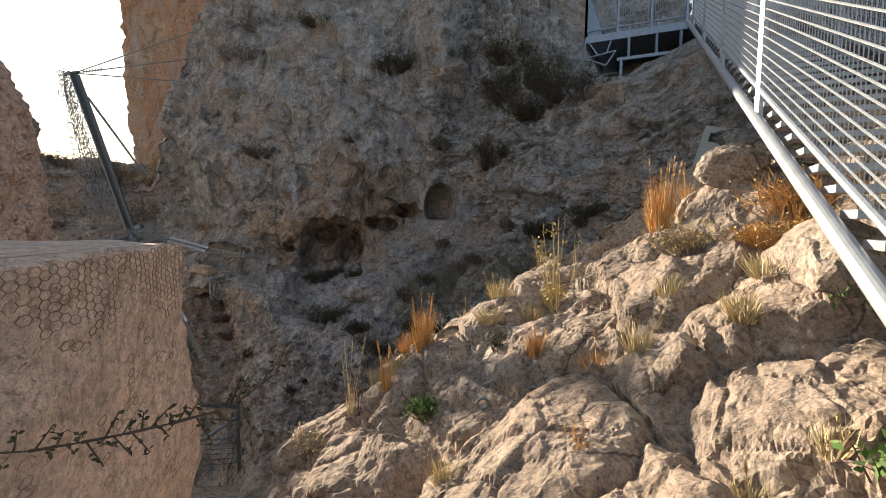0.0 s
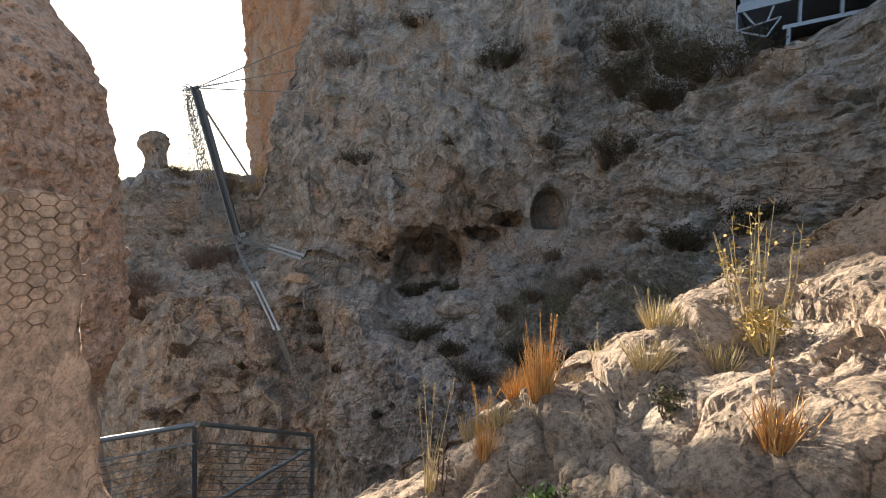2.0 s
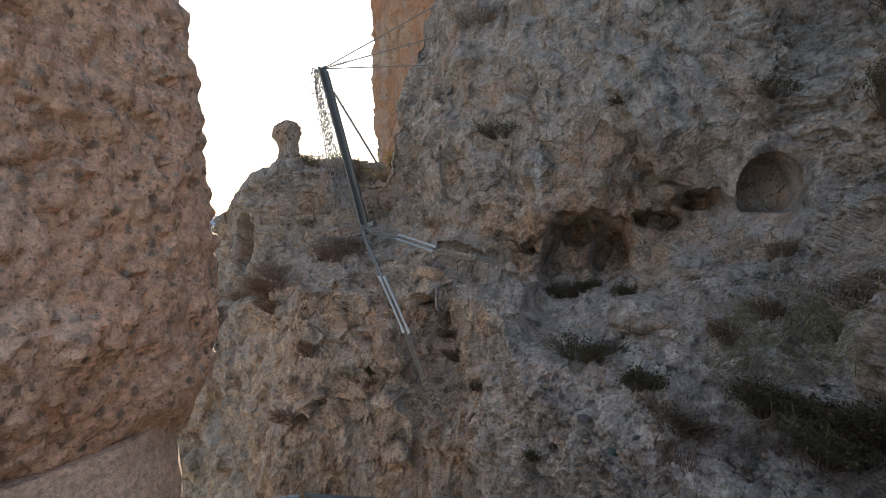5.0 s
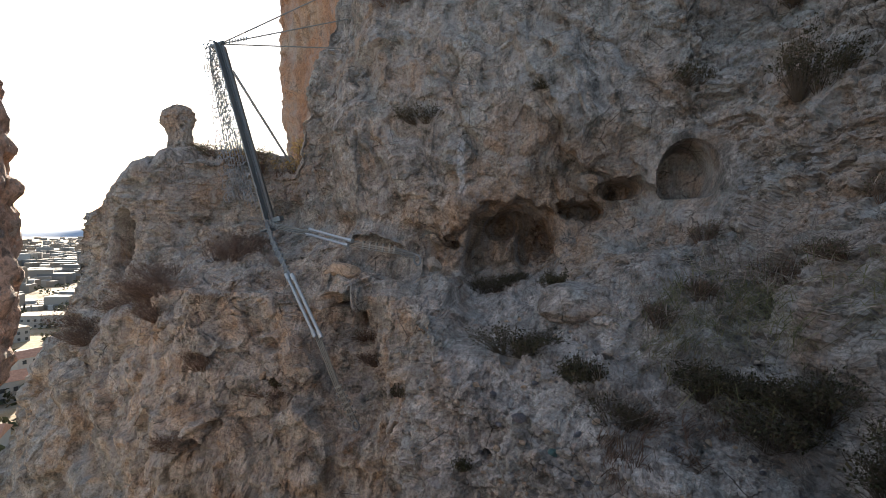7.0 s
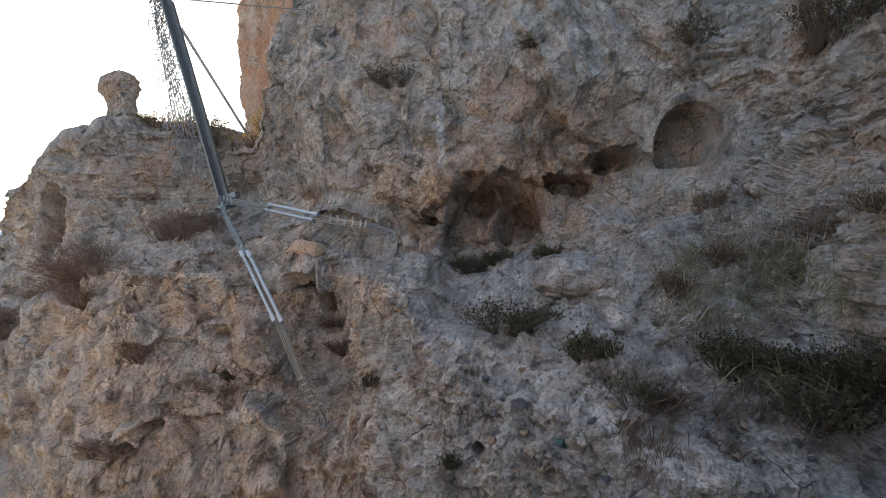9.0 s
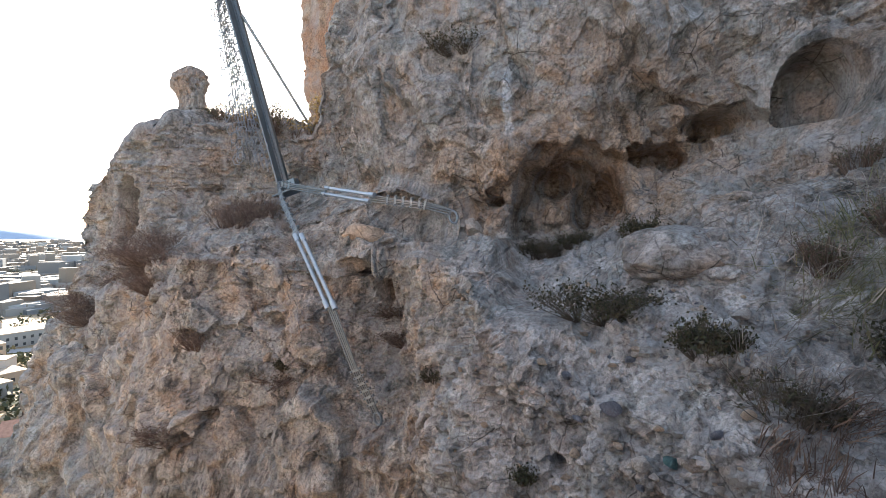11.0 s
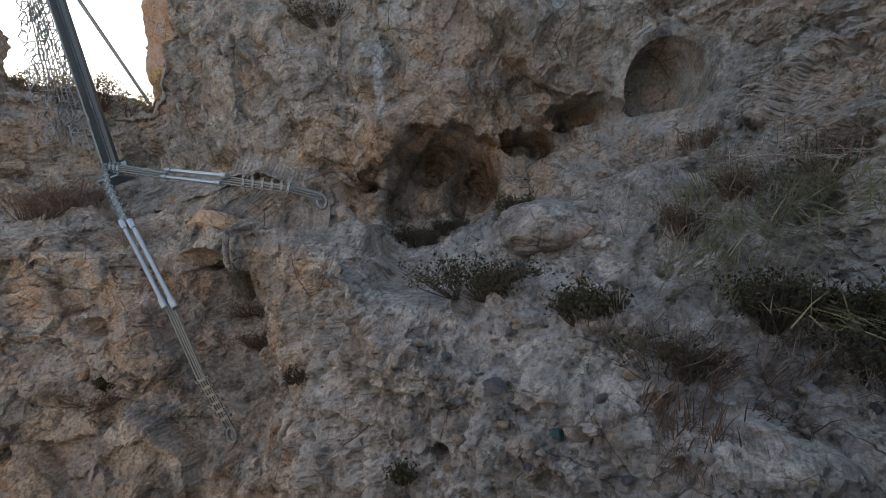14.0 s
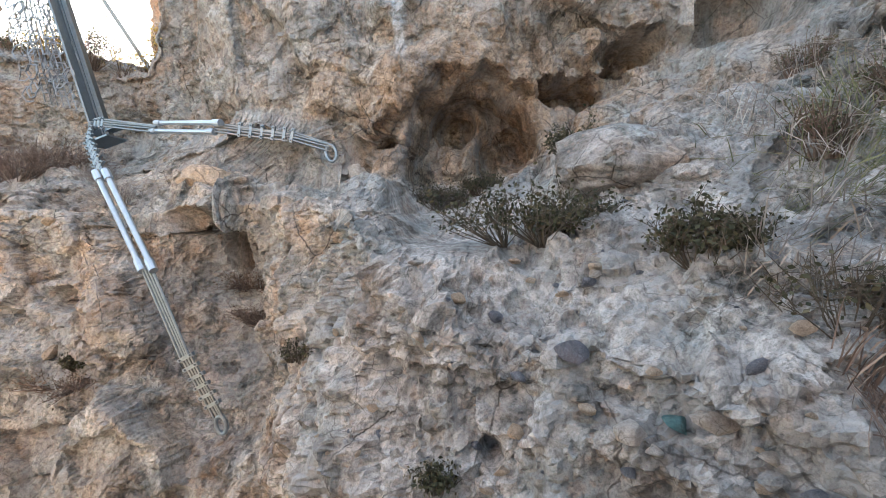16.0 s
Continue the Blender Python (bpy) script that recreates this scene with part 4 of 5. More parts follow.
for k in range(4):
    part("conduit", rod(bmesh.new(), (-0.12 + 0.07 * k, 0.02, 0.1), (-0.1 + 0.07 * k, 0.12, 0.85), 0.028, seg=10), M_CONDUIT, jb)
tagged(jb, "grey junction box with black conduits rising to the stairs", "junction box")


# ---------- plants ----------
from mathutils.bvhtree import BVHTree


def tree_of(ob):
    me = ob.data
    return BVHTree.FromPolygons([v.co for v in me.vertices], [p.vertices for p in me.polygons])


CLIFF_TREE = tree_of(cliff)
OUT_TREE = tree_of(bpy.data.objects["outcrop"])


def on_cliff(x, z, y0=5.0):
    """The place on the cliff straight ahead at x and height z."""
    hit = CLIFF_TREE.ray_cast(Vector((x, y0, z)), Vector((0, 1, 0)))
    return (hit[0], hit[1]) if hit[0] else (Vector((x, 13, z)), Vector((0, -1, 0)))


def on_outcrop(x, y):
    hit = OUT_TREE.ray_cast(Vector((x, y, 6)), Vector((0, 0, -1)))
    return hit[0] if hit[0] else Vector((x, y, 0.06 + 0.6 * x))


def leaf_material(name, a, b, c):
    m, n, l, bs = material(name, 0.75)
    g = n.new("ShaderNodeNewGeometry")
    r = ramp(n, l, g.outputs["Random Per Island"], [(0.0, a), (0.55, b), (1.0, c)])
    l.new(r.outputs[0], bs.inputs["Base Color"])
    bs.inputs["Specular IOR Level"].default_value = 0.15
    return m


M_STRAW = leaf_material("orange_straw", (0.42, 0.20, 0.06), (0.58, 0.34, 0.13), (0.70, 0.48, 0.24))
M_PALE = leaf_material("pale_straw", (0.34, 0.28, 0.14), (0.50, 0.40, 0.22), (0.62, 0.52, 0.32))
M_YELLOW = leaf_material("yellow_leaf", (0.26, 0.20, 0.06), (0.42, 0.30, 0.10), (0.50, 0.38, 0.16))
M_GREEN = leaf_material("green_leaf", (0.05, 0.10, 0.025), (0.10, 0.18, 0.05), (0.20, 0.27, 0.10))
M_DULL = leaf_material("dull_green_leaf", (0.045, 0.05, 0.028), (0.085, 0.09, 0.05), (0.14, 0.125, 0.075))
M_BROWN = leaf_material("brown_twig", (0.075, 0.055, 0.045), (0.14, 0.10, 0.08), (0.24, 0.18, 0.14))
M_GREYTWIG = leaf_material("grey_twig", (0.16, 0.14, 0.125), (0.27, 0.235, 0.21), (0.40, 0.36, 0.32))


class Strips:
    """Collects thin blades, twigs and leaves into one mesh."""

    def __init__(self, seed):
        self.v, self.f, self.r = [], [], random.Random(seed)

    def blade(self, base, tip, w, bend):
        side = (tip - base).cross(Vector((self.r.uniform(-1, 1), self.r.uniform(-1, 1), 0.2)))
        if side.length < 1e-6:
            return
        side = side.normalized() * w
        mid = base.lerp(tip, 0.55) + bend
        i = len(self.v)
        self.v += [base - side, base + side, mid + side * 0.8, mid - side * 0.8, tip]
        self.f += [(i, i + 1, i + 2, i + 3), (i + 3, i + 2, i + 4)]

    def twig(self, a, b, w):
        d = b - a
        s1 = d.cross(Vector((0.3, 0.9, 0.2))).normalized() * w
        s2 = d.cross(s1).normalized() * w
        i = len(self.v)
        self.v += [a + s1, a - s1 * 0.5 + s2 * 0.87, a - s1 * 0.5 - s2 * 0.87, b + s1 * 0.5, b - s1 * 0.25 + s2 * 0.43, b - s1 * 0.25 - s2 * 0.43]
        self.f += [(i, i + 1, i + 4, i + 3), (i + 1, i + 2, i + 5, i + 4), (i + 2, i, i + 3, i + 5)]

    def leaf(self, c, size, aim=None):
        r = self.r
        u = Vector((r.gauss(0, 1), r.gauss(0, 1), r.gauss(0, 1))).normalized() if aim is None else aim
        w = u.cross(Vector((r.gauss(0, 1), r.gauss(0, 1), r.gauss(0, 1)))).normalized()
        i = len(self.v)
        self.v += [c, c + u * size * 0.5 + w * size * 0.28, c + u * size, c + u * size * 0.5 - w * size * 0.28]
        self.f += [(i, i + 1, i + 2, i + 3)]

    def part(self, name, mat, parent, label=""):
        ob = new(name, mesh_of(name, self.v, self.f, mat))
        ob.parent = parent
        return tagged(ob, label)


def grass_tuft(at, height, width, mat, count, label, seed, stalks=0, spread=0.35, name="grass_tuft", group="grass tufts"):
    top = new(name)
    top.location = at
    s = Strips(seed)
    r = s.r
    for _ in range(count):
        a = r.uniform(0, 2 * math.pi)
        q = width * 0.5 * math.sqrt(r.random())
        b = Vector((math.cos(a) * q * 0.5, math.sin(a) * q * 0.5, -0.05))
        h = height * r.uniform(0.35, 1.0)
        tip = Vector((math.cos(a) * q * (0.5 + spread * 2) + r.gauss(0, 0.03), math.sin(a) * q * (0.5 + spread * 2) + r.gauss(0, 0.03), h))
        s.blade(b, tip, r.uniform(0.0016, 0.0035), Vector((r.gauss(0, 0.012), r.gauss(0, 0.012), 0.03 * h)))
    s.part("blade_clump", mat, top)
    if stalks:
        t = Strips(seed + 1)
        for _ in range(stalks):
            a = t.r.uniform(0, 2 * math.pi)
            b = Vector((math.cos(a), math.sin(a), 0)) * width * 0.2
            e = b * 1.8 + Vector((t.r.gauss(0, 0.05), t.r.gauss(0, 0.05), height * t.r.uniform(1.0, 1.35)))
            t.twig(b, e, 0.003)
            for k in range(7):
                t.leaf(b.lerp(e, 0.8 + 0.03 * k), 0.03, (e - b).normalized())
        t.part("seed_head", mat, top)
    return tagged(top, label, "grass tuft", group=group)


def shrub(at, height, width, leaf_mat, twig_mat, twigs, leaves, label, seed, leaf_size=0.03, up=1.0, name="shrub", out=Vector((0, 0, 0))):
    top = new(name)
    top.location = at
    tw, lf = Strips(seed), Strips(seed + 7)
    r = tw.r
    tips = []
    lobes = [(Vector((r.uniform(-0.42, 0.42) * width, r.uniform(-0.2, 0.2) * width, r.uniform(-0.05, 0.12) * height)), r.uniform(0.3, 0.95)) for _ in range(2 + int(width * 4))]
    for _ in range(twigs):
        a = r.uniform(0, 2 * math.pi)
        lean = math.sqrt(r.random())
        lobe, k = lobes[r.randrange(len(lobes))]
        e = lobe + k * Vector((math.cos(a) * lean * width * 0.5, math.sin(a) * lean * width * 0.35, height * up * r.uniform(0.35, 1.0) * (1.05 - 0.45 * lean))) + out * r.random()
        b = Vector((lobe.x * 0.6 + math.cos(a) * 0.03, lobe.y * 0.6 + math.sin(a) * 0.03, -0.08))
        m = b.lerp(e, 0.5) + Vector((r.gauss(0, 0.04), r.gauss(0, 0.04), r.gauss(0, 0.02))) * width
        tw.twig(b, m, 0.0055)
        tw.twig(m, e, 0.0035)
        tips += [(m, e)]
        for _ in range(3):
            f = m.lerp(e, r.uniform(0.1, 0.9))
            g = f + Vector((r.gauss(0, 0.12), r.gauss(0, 0.12), abs(r.gauss(0, 0.1)))) * width * 0.7
            tw.twig(f, g, 0.0025)
            tips += [(f, g)]
    tagged(tw.part("twig_work", twig_mat, top), kind="stuff")
    if leaves:
        for _ in range(leaves):
            m, e = tips[r.randrange(len(tips))]
            c = m.lerp(e, r.uniform(0.15, 1.05)) + Vector((r.gauss(0, 0.02), r.gauss(0, 0.02), r.gauss(0, 0.02)))
            lf.leaf(c, leaf_size * r.uniform(0.6, 1.4))
        tagged(lf.part("foliage", leaf_mat, top), kind="stuff")
    return tagged(top, label, "shrub", group="shrubs")


# tufts on the outcrop: x, y, height, width, blades
ORANGE_TUFT, PALE_TUFT = "dry orange grass tuft on the sunlit rock", "pale dry grass tuft in a rock crevice"
for i, (x, y, h, w, n, st) in enumerate(((0.16, 4.7, 0.42, 0.24, 260, 5), (1.32, 3.2, 0.2, 0.24, 240, 2), (2.28, 4.6, 0.62, 0.26, 420, 8), (-0.14, 4.4, 0.3, 0.14, 90, 3), (0.1, 5.4, 0.27, 0.16, 120, 4), (0.02, 5.05, 0.24, 0.26, 260, 2), (2.66, 4.9, 0.3, 0.1, 60, 3), (1.0, 3.6, 0.2, 0.18, 120, 1), (-0.25, 5.3, 0.2, 0.08, 40, 2))):
    grass_tuft(on_outcrop(x, y), h, w, M_STRAW, n, ORANGE_TUFT, 200 + i, st)
for i, (x, y, h, w, n, st) in enumerate(((0.9, 4.95, 0.22, 0.3, 200, 2), (-0.07, 4.62, 0.2, 0.2, 120, 1), (-0.43, 4.2, 0.5, 0.1, 24, 4), (1.72, 2.0, 0.12, 0.12, 70, 1), (1.46, 2.05, 0.14, 0.12, 70, 1), (0.36, 2.75, 0.12, 0.16, 140, 0), (1.87, 2.75, 0.14, 0.24, 160, 0), (1.78, 3.35, 0.14, 0.2, 140, 0), (1.45, 3.0, 0.2, 0.2, 100, 1), (0.75, 4.55, 0.16, 0.3, 150, 0), (1.15, 4.6, 0.2, 0.26, 150, 1), (-0.3, 4.9, 0.2, 0.2, 100, 1), (0.45, 5.2, 0.16, 0.2, 120, 0), (2.15, 3.0, 0.12, 0.3, 160, 0), (2.4, 2.55, 0.16, 0.25, 140, 0), (0.62, 5.55, 0.18, 0.2, 60, 1))):
    grass_tuft(on_outcrop(x, y), h, w, M_PALE, n, PALE_TUFT, 260 + i, st)
shrub(on_outcrop(0.27, 3.78), 0.13, 0.36, M_GREEN, M_BROWN, 40, 420, "small leafy green plant in a rock cleft", 301, 0.035)
shrub(on_outcrop(1.78, 1.85), 0.16, 0.3, M_GREEN, M_BROWN, 30, 260, "small leafy green plant at the rock foot", 302, 0.04)
shrub(on_outcrop(2.3, 2.5), 0.14, 0.26, M_GREEN, M_BROWN, 24, 180, "small green weed among dry grass", 303, 0.03)
shrub(on_outcrop(2.27, 3.86), 0.34, 0.75, M_YELLOW, M_GREYTWIG, 110, 1500, "yellowing low bush over the sunlit rock", 304, 0.022)
shrub(on_outcrop(2.62, 3.45), 0.42, 0.7, M_YELLOW, M_STRAW, 120, 500, "tangle of dry brown brushwood beside the stairs", 305, 0.02)
shrub(on_outcrop(2.95, 3.9), 0.5, 0.8, M_PALE, M_STRAW, 130, 300, "tangle of dry brown brushwood beside the stairs", 306, 0.02)
shrub(on_outcrop(-0.68, 3.98), 0.36, 0.3, M_PALE, M_GREYTWIG, 50, 420, "pale green-yellow low bush at the rock edge", 307, 0.022)
shrub(on_outcrop(1.5, 4.95), 0.95, 0.5, M_YELLOW, M_PALE, 26, 160, "tall thin yellow-green weed with bare stalks", 308, 0.03, 1.1)
shrub(on_outcrop(1.42, 4.6), 0.32, 0.3, M_YELLOW, M_PALE, 40, 300, "yellow-green weed in front of the stalks", 309, 0.03)
shrub(on_outcrop(0.97, 2.5), 0.16, 0.2, None, M_STRAW, 12, 0, "bare dead twigs rooted in the rock", 310)
shrub(on_outcrop(-0.42, 4.25), 0.6, 0.16, M_BROWN, M_BROWN, 8, 40, "thin dry brown stalks at the rock edge", 311, 0.02, 1.1)
shrub(on_outcrop(0.42, 5.5), 0.3, 0.5, None, M_GREYTWIG, 14, 0, "bare dead twigs leaning over the edge", 312)
shrub(on_outcrop(0.85, 4.3), 0.12, 0.3, M_DULL, M_BROWN, 30, 260, "small dark green weed between boulders", 313, 0.025)

# bushes on the shelf and the cliff: x, z, height, width, leaves
M_DARK = leaf_material("dark_green_leaf", (0.022, 0.024, 0.013), (0.05, 0.05, 0.028), (0.10, 0.085, 0.05))
M_DARKTWIG = plain("dark_twig", (0.07, 0.055, 0.04), 0.9, 0, 0.4, 30)
DARK_BUSH = "dark twiggy thyme bush on the rock shelf"
for i, (x, z, h, w, tw, lv) in enumerate(((-2.2, -0.72, 0.48, 0.95, 220, 1900), (-1.5, -0.84, 0.36, 0.62, 150, 1200), (-3.3, -0.28, 0.38, 0.9, 130, 700), (-1.75, 0.0, 0.42, 0.5, 100, 900), (-2.75, -0.1, 0.3, 0.6, 90, 600), (-0.95, -1.1, 0.32, 0.7, 170, 260), (-4.19, -1.72, 0.2, 0.3, 70, 160), (-6.85, -2.0, 0.3, 0.4, 90, 400), (-2.76, -2.02, 0.12, 0.2, 30, 240))):
    p, nn = on_cliff(x, z)
    shrub(p, h, w, M_DARK, M_DARKTWIG, tw, int(lv * 1.8), DARK_BUSH, 330 + i, 0.03, 1.0, out=nn * 0.1)
WALL_BUSH = "dark bush clinging to the cliff face"
for i, (x, z, h, w, tw, lv) in enumerate(((-1.2, 5.6, 1.3, 1.1, 200, 2600), (1.45, 2.75, 1.0, 0.8, 180, 1500), (2.35, 3.9, 1.1, 1.4, 240, 3000), (3.0, 4.1, 1.0, 1.3, 200, 2400), (1.9, 4.6, 1.2, 1.1, 180, 2200), (2.5, 4.9, 1.3, 1.4, 200, 2600), (2.1, 5.8, 1.4, 1.2, 180, 2200), (0.6, 6.2, 0.8, 1.0, 100, 900), (-5.6, 6.0, 0.5, 0.8, 80, 600), (-5.1, 7.0, 0.6, 1.0, 80, 800), (-3.4, 7.1, 0.6, 1.0, 80, 800), (-4.7, 3.15, 0.4, 0.7, 70, 500), (-5.55, -1.25, 0.4, 0.5, 110, 400), (-5.1, -1.7, 0.4, 0.5, 90, 300), (-9.1, 0.35, 0.6, 1.0, 150, 900), (-9.7, -1.0, 0.5, 0.8, 120, 700), (-10.5, -0.3, 0.6, 1.0, 120, 700), (-14.2, -1.7, 0.9, 1.4, 160, 1300), (-12.4, -1.2, 0.7, 1.1, 130, 900), (-7.0, -2.2, 0.3, 0.4, 70, 300), (-8.3, -1.75, 0.3, 0.45, 70, 300), (-8.45, -3.05, 0.4, 0.5, 70, 300), (0.3, 3.4, 0.4, 0.6, 60, 300), (-2.2, 3.6, 0.35, 0.5, 60, 250), (-9.3, 0.15, 0.6, 1.0, 150, 900), (-10.1, -0.5, 0.7, 1.1, 170, 1200), (-11.2, -0.95, 0.7, 1.1, 160, 1100), (-13.6, -2.1, 0.8, 1.2, 160, 1200))):
    p, nn = on_cliff(x, z)
    if x < -5:
        shrub(p, h * 0.85, w * 1.5, M_BROWN, M_BROWN, int(tw * 1.3), int(lv * 0.9), "dry brownish bush on the rock slope", 360 + i, 0.03, 0.9, out=nn * 0.3)
    else:
        shrub(p, h * 1.1, w * 1.15, M_DARK, M_DARKTWIG, tw, int(lv * 1.6), WALL_BUSH, 360 + i, 0.035, 0.9, out=nn * 0.35)
for i, (x, z, h, w) in enumerate(((-0.05, -0.85, 0.6, 0.8), (0.35, -0.78, 0.65, 0.9), (0.8, -0.85, 0.6, 0.9), (1.3, -0.8, 0.6, 1.0), (0.45, -1.15, 0.5, 0.9), (1.1, -1.2, 0.5, 0.9), (2.3, 1.2, 0.5, 0.8), (2.9, 1.5, 0.5, 0.8))):
    p, nn = on_cliff(x, z)
    shrub(p, h, w, M_DARK, M_DARKTWIG, 150, 1500, "dark evergreen bush in the shaded gully", 480 + i, 0.035, 0.9, out=nn * 0.3)


def stem_mat(p, nn, reach, count, mat, label, seed):
    """Long dry stems fallen over each other down the slope, with a few short tufts between."""
    top = new("dry_brush")
    top.location = p
    s = Strips(seed)
    r = s.r
    down = (Vector((0, 0, -1)) - nn * Vector((0, 0, -1)).dot(nn)).normalized()
    along = nn.cross(down).normalized()
    for _ in range(count):
        a = down * r.gauss(0, 0.3) * reach + along * r.gauss(0, 0.42) * reach - nn * 0.02
        d = (down * r.uniform(-0.1, 0.8) + along * r.choice((-1, 1)) * r.uniform(0.15, 1.0)).normalized()
        ln = reach * r.uniform(0.25, 0.75)
        lift = r.uniform(0.05, 0.2) * ln
        pts = [a, a + d * ln * 0.33 + nn * lift + along * r.gauss(0, 0.03), a + d * ln * 0.68 + nn * lift * 0.9 + down * r.uniform(0, 0.05), a + d * ln + nn * lift * 0.25 + down * r.uniform(0.02, 0.12)]
        w = r.uniform(0.0015, 0.0035)
        for u, v in zip(pts, pts[1:]):
            s.twig(u, v, w)
    for _ in range(count // 2):
        a = down * r.gauss(0, 0.35) * reach + along * r.gauss(0, 0.45) * reach
        s.blade(a - nn * 0.02, a + nn * r.uniform(0.04, 0.14) + Vector((r.gauss(0, 0.05), r.gauss(0, 0.05), r.uniform(0.05, 0.16))), 0.004, Vector((0, 0, 0.02)))
    tagged(s.part("stem_tangle", mat, top), kind="stuff")
    return tagged(top, label, "dry brush", group="dry brush")


M_OLIVE = leaf_material("olive_stem", (0.09, 0.095, 0.05), (0.16, 0.165, 0.09), (0.26, 0.25, 0.15))
rb = random.Random(733)
for i in range(34):
    x = rb.uniform(-0.7, 2.4)
    z = rb.uniform(-0.75, 0.35) + 0.42 * max(0, x)
    p, nn = on_cliff(x, z)
    if i % 2:
        stem_mat(p, nn, rb.uniform(0.5, 0.9), 90, M_GREYTWIG, "tangle of dry grey stems fallen over the scree", 740 + i)
    else:
        stem_mat(p, nn, rb.uniform(0.4, 0.8), 100, M_OLIVE, "sparse olive-green grass over the stony slope", 740 + i)
for i in range(14):
    p, nn = on_cliff(rb.uniform(-1.2, 0.5), rb.uniform(-1.5, -0.85))
    stem_mat(p, nn, rb.uniform(0.2, 0.36), 110, M_BROWN if i % 2 else M_GREYTWIG, "tangle of dry brown stems over the gravel", 780 + i)
for i, (x, z, h, w) in enumerate(((-0.45, -0.2, 0.35, 0.5), (0.1, 0.1, 0.4, 0.6), (0.7, 0.35, 0.4, 0.6), (1.2, 0.7, 0.4, 0.7), (0.35, 0.8, 0.35, 0.5), (1.7, 1.3, 0.4, 0.7))):
    p, nn = on_cliff(x, z)
    shrub(p, h, w, M_DULL, M_BROWN, 110, 450, "thin olive bush on the stony slope", 800 + i, 0.025, 0.9, out=nn * 0.15)
RIDGE_BUSH = "dry yellowish bush on the ridge against the sky"
for i, (x, y, z, h, w) in enumerate(((-11.6, 15.2, 2.75, 0.7, 1.1), (-10.8, 15.0, 2.6, 0.8, 1.2), (-10.0, 14.9, 2.45, 0.9, 1.2), (-9.2, 15.0, 2.4, 0.7, 1.0), (-12.3, 15.4, 2.9, 0.5, 0.8), (-8.7, 15.4, 2.5, 0.6, 0.8))):
    low = CLIFF_TREE.ray_cast(Vector((x, y, 6)), Vector((0, 0, -1)))
    shrub(low[0] if low[0] else Vector((x, y, z)), h * 1.4, w * 1.2, M_YELLOW if i % 2 else M_DULL, M_BROWN, 110, 900, RIDGE_BUSH, 400 + i, 0.04)
for i, (x, z, w) in enumerate(((-7.3, -0.2, 0.9), (-7.9, 0.1, 0.8), (-9.9, 0.55, 1.0), (-8.4, -0.5, 0.6))):
    p, nn = on_cliff(x, z)
    shrub(p, 0.3, w, None, M_GREYTWIG, 90, 0, "dead grey brushwood lying on the slope", 420 + i, out=nn * 0.1)

# ---------- stones set in the shelf ----------
def stone_mesh(name, seed, mat, squash=(1, 0.8, 0.55)):
    bm = bmesh.new()
    bmesh.ops.create_icosphere(bm, subdivisions=2, radius=0.5)
    rr = random.Random(seed)
    cuts = [(Vector((rr.gauss(0, 1), rr.gauss(0, 1), rr.gauss(0, 1))).normalized(), rr.uniform(0.2, 0.36)) for _ in range(12)]
    for v in bm.verts:
        for nrm, dd in cuts:
            over = v.co.dot(nrm) - dd
            if over > 0:
                v.co -= nrm * over * 0.9
        v.co = Vector((v.co.x * squash[0], v.co.y * squash[1], v.co.z * squash[2]))
    me = bpy.data.meshes.new(name)
    bm.to_mesh(me)
    bm.free()
    me.materials.append(mat)
    return me


M_SLATE = rock_material("slate_stone", [(0.3, (0.09, 0.10, 0.12)), (0.5, (0.16, 0.17, 0.20)), (0.7, (0.26, 0.27, 0.30))], (0.2, 0.18, 0.2), 0.2, 40, 0.1, 0.4)
M_TEAL = rock_material("teal_stone", [(0.3, (0.04, 0.10, 0.10)), (0.5, (0.08, 0.17, 0.17)), (0.7, (0.16, 0.26, 0.25))], (0.1, 0.2, 0.2), 0.2, 40, 0.1, 0.4)
M_OCHRE = rock_material("ochre_stone", [(0.3, (0.28, 0.22, 0.165)), (0.5, (0.46, 0.375, 0.29)), (0.7, (0.60, 0.51, 0.42))], (0.48, 0.37, 0.27), 0.4, 40, 0.1, 0.4)
M_PALESTONE = rock_material("pale_stone", [(0.3, (0.30, 0.27, 0.25)), (0.5, (0.46, 0.43, 0.40)), (0.7, (0.60, 0.57, 0.54))], (0.45, 0.38, 0.3), 0.3, 40, 0.1, 0.4)
KINDS = {"slate": M_SLATE, "teal": M_TEAL, "ochre": M_OCHRE, "pale": M_PALESTONE}
MESHES = {(k, i): stone_mesh("stone", 500 + 10 * i + len(k), m) for k, m in KINDS.items() for i in range(4)}


def stone(x, z, size, kind, i, turn):
    p, nn = on_cliff(x, z)
    ob = new("stone", MESHES[(kind, i % 4)])
    ob.matrix_basis = Matrix.Translation(p + nn * size * 0.05) @ pose(0, 0, 0, 20, 15, turn) @ Matrix.Diagonal((size, size, size, 1))
    ob.parent = cliff


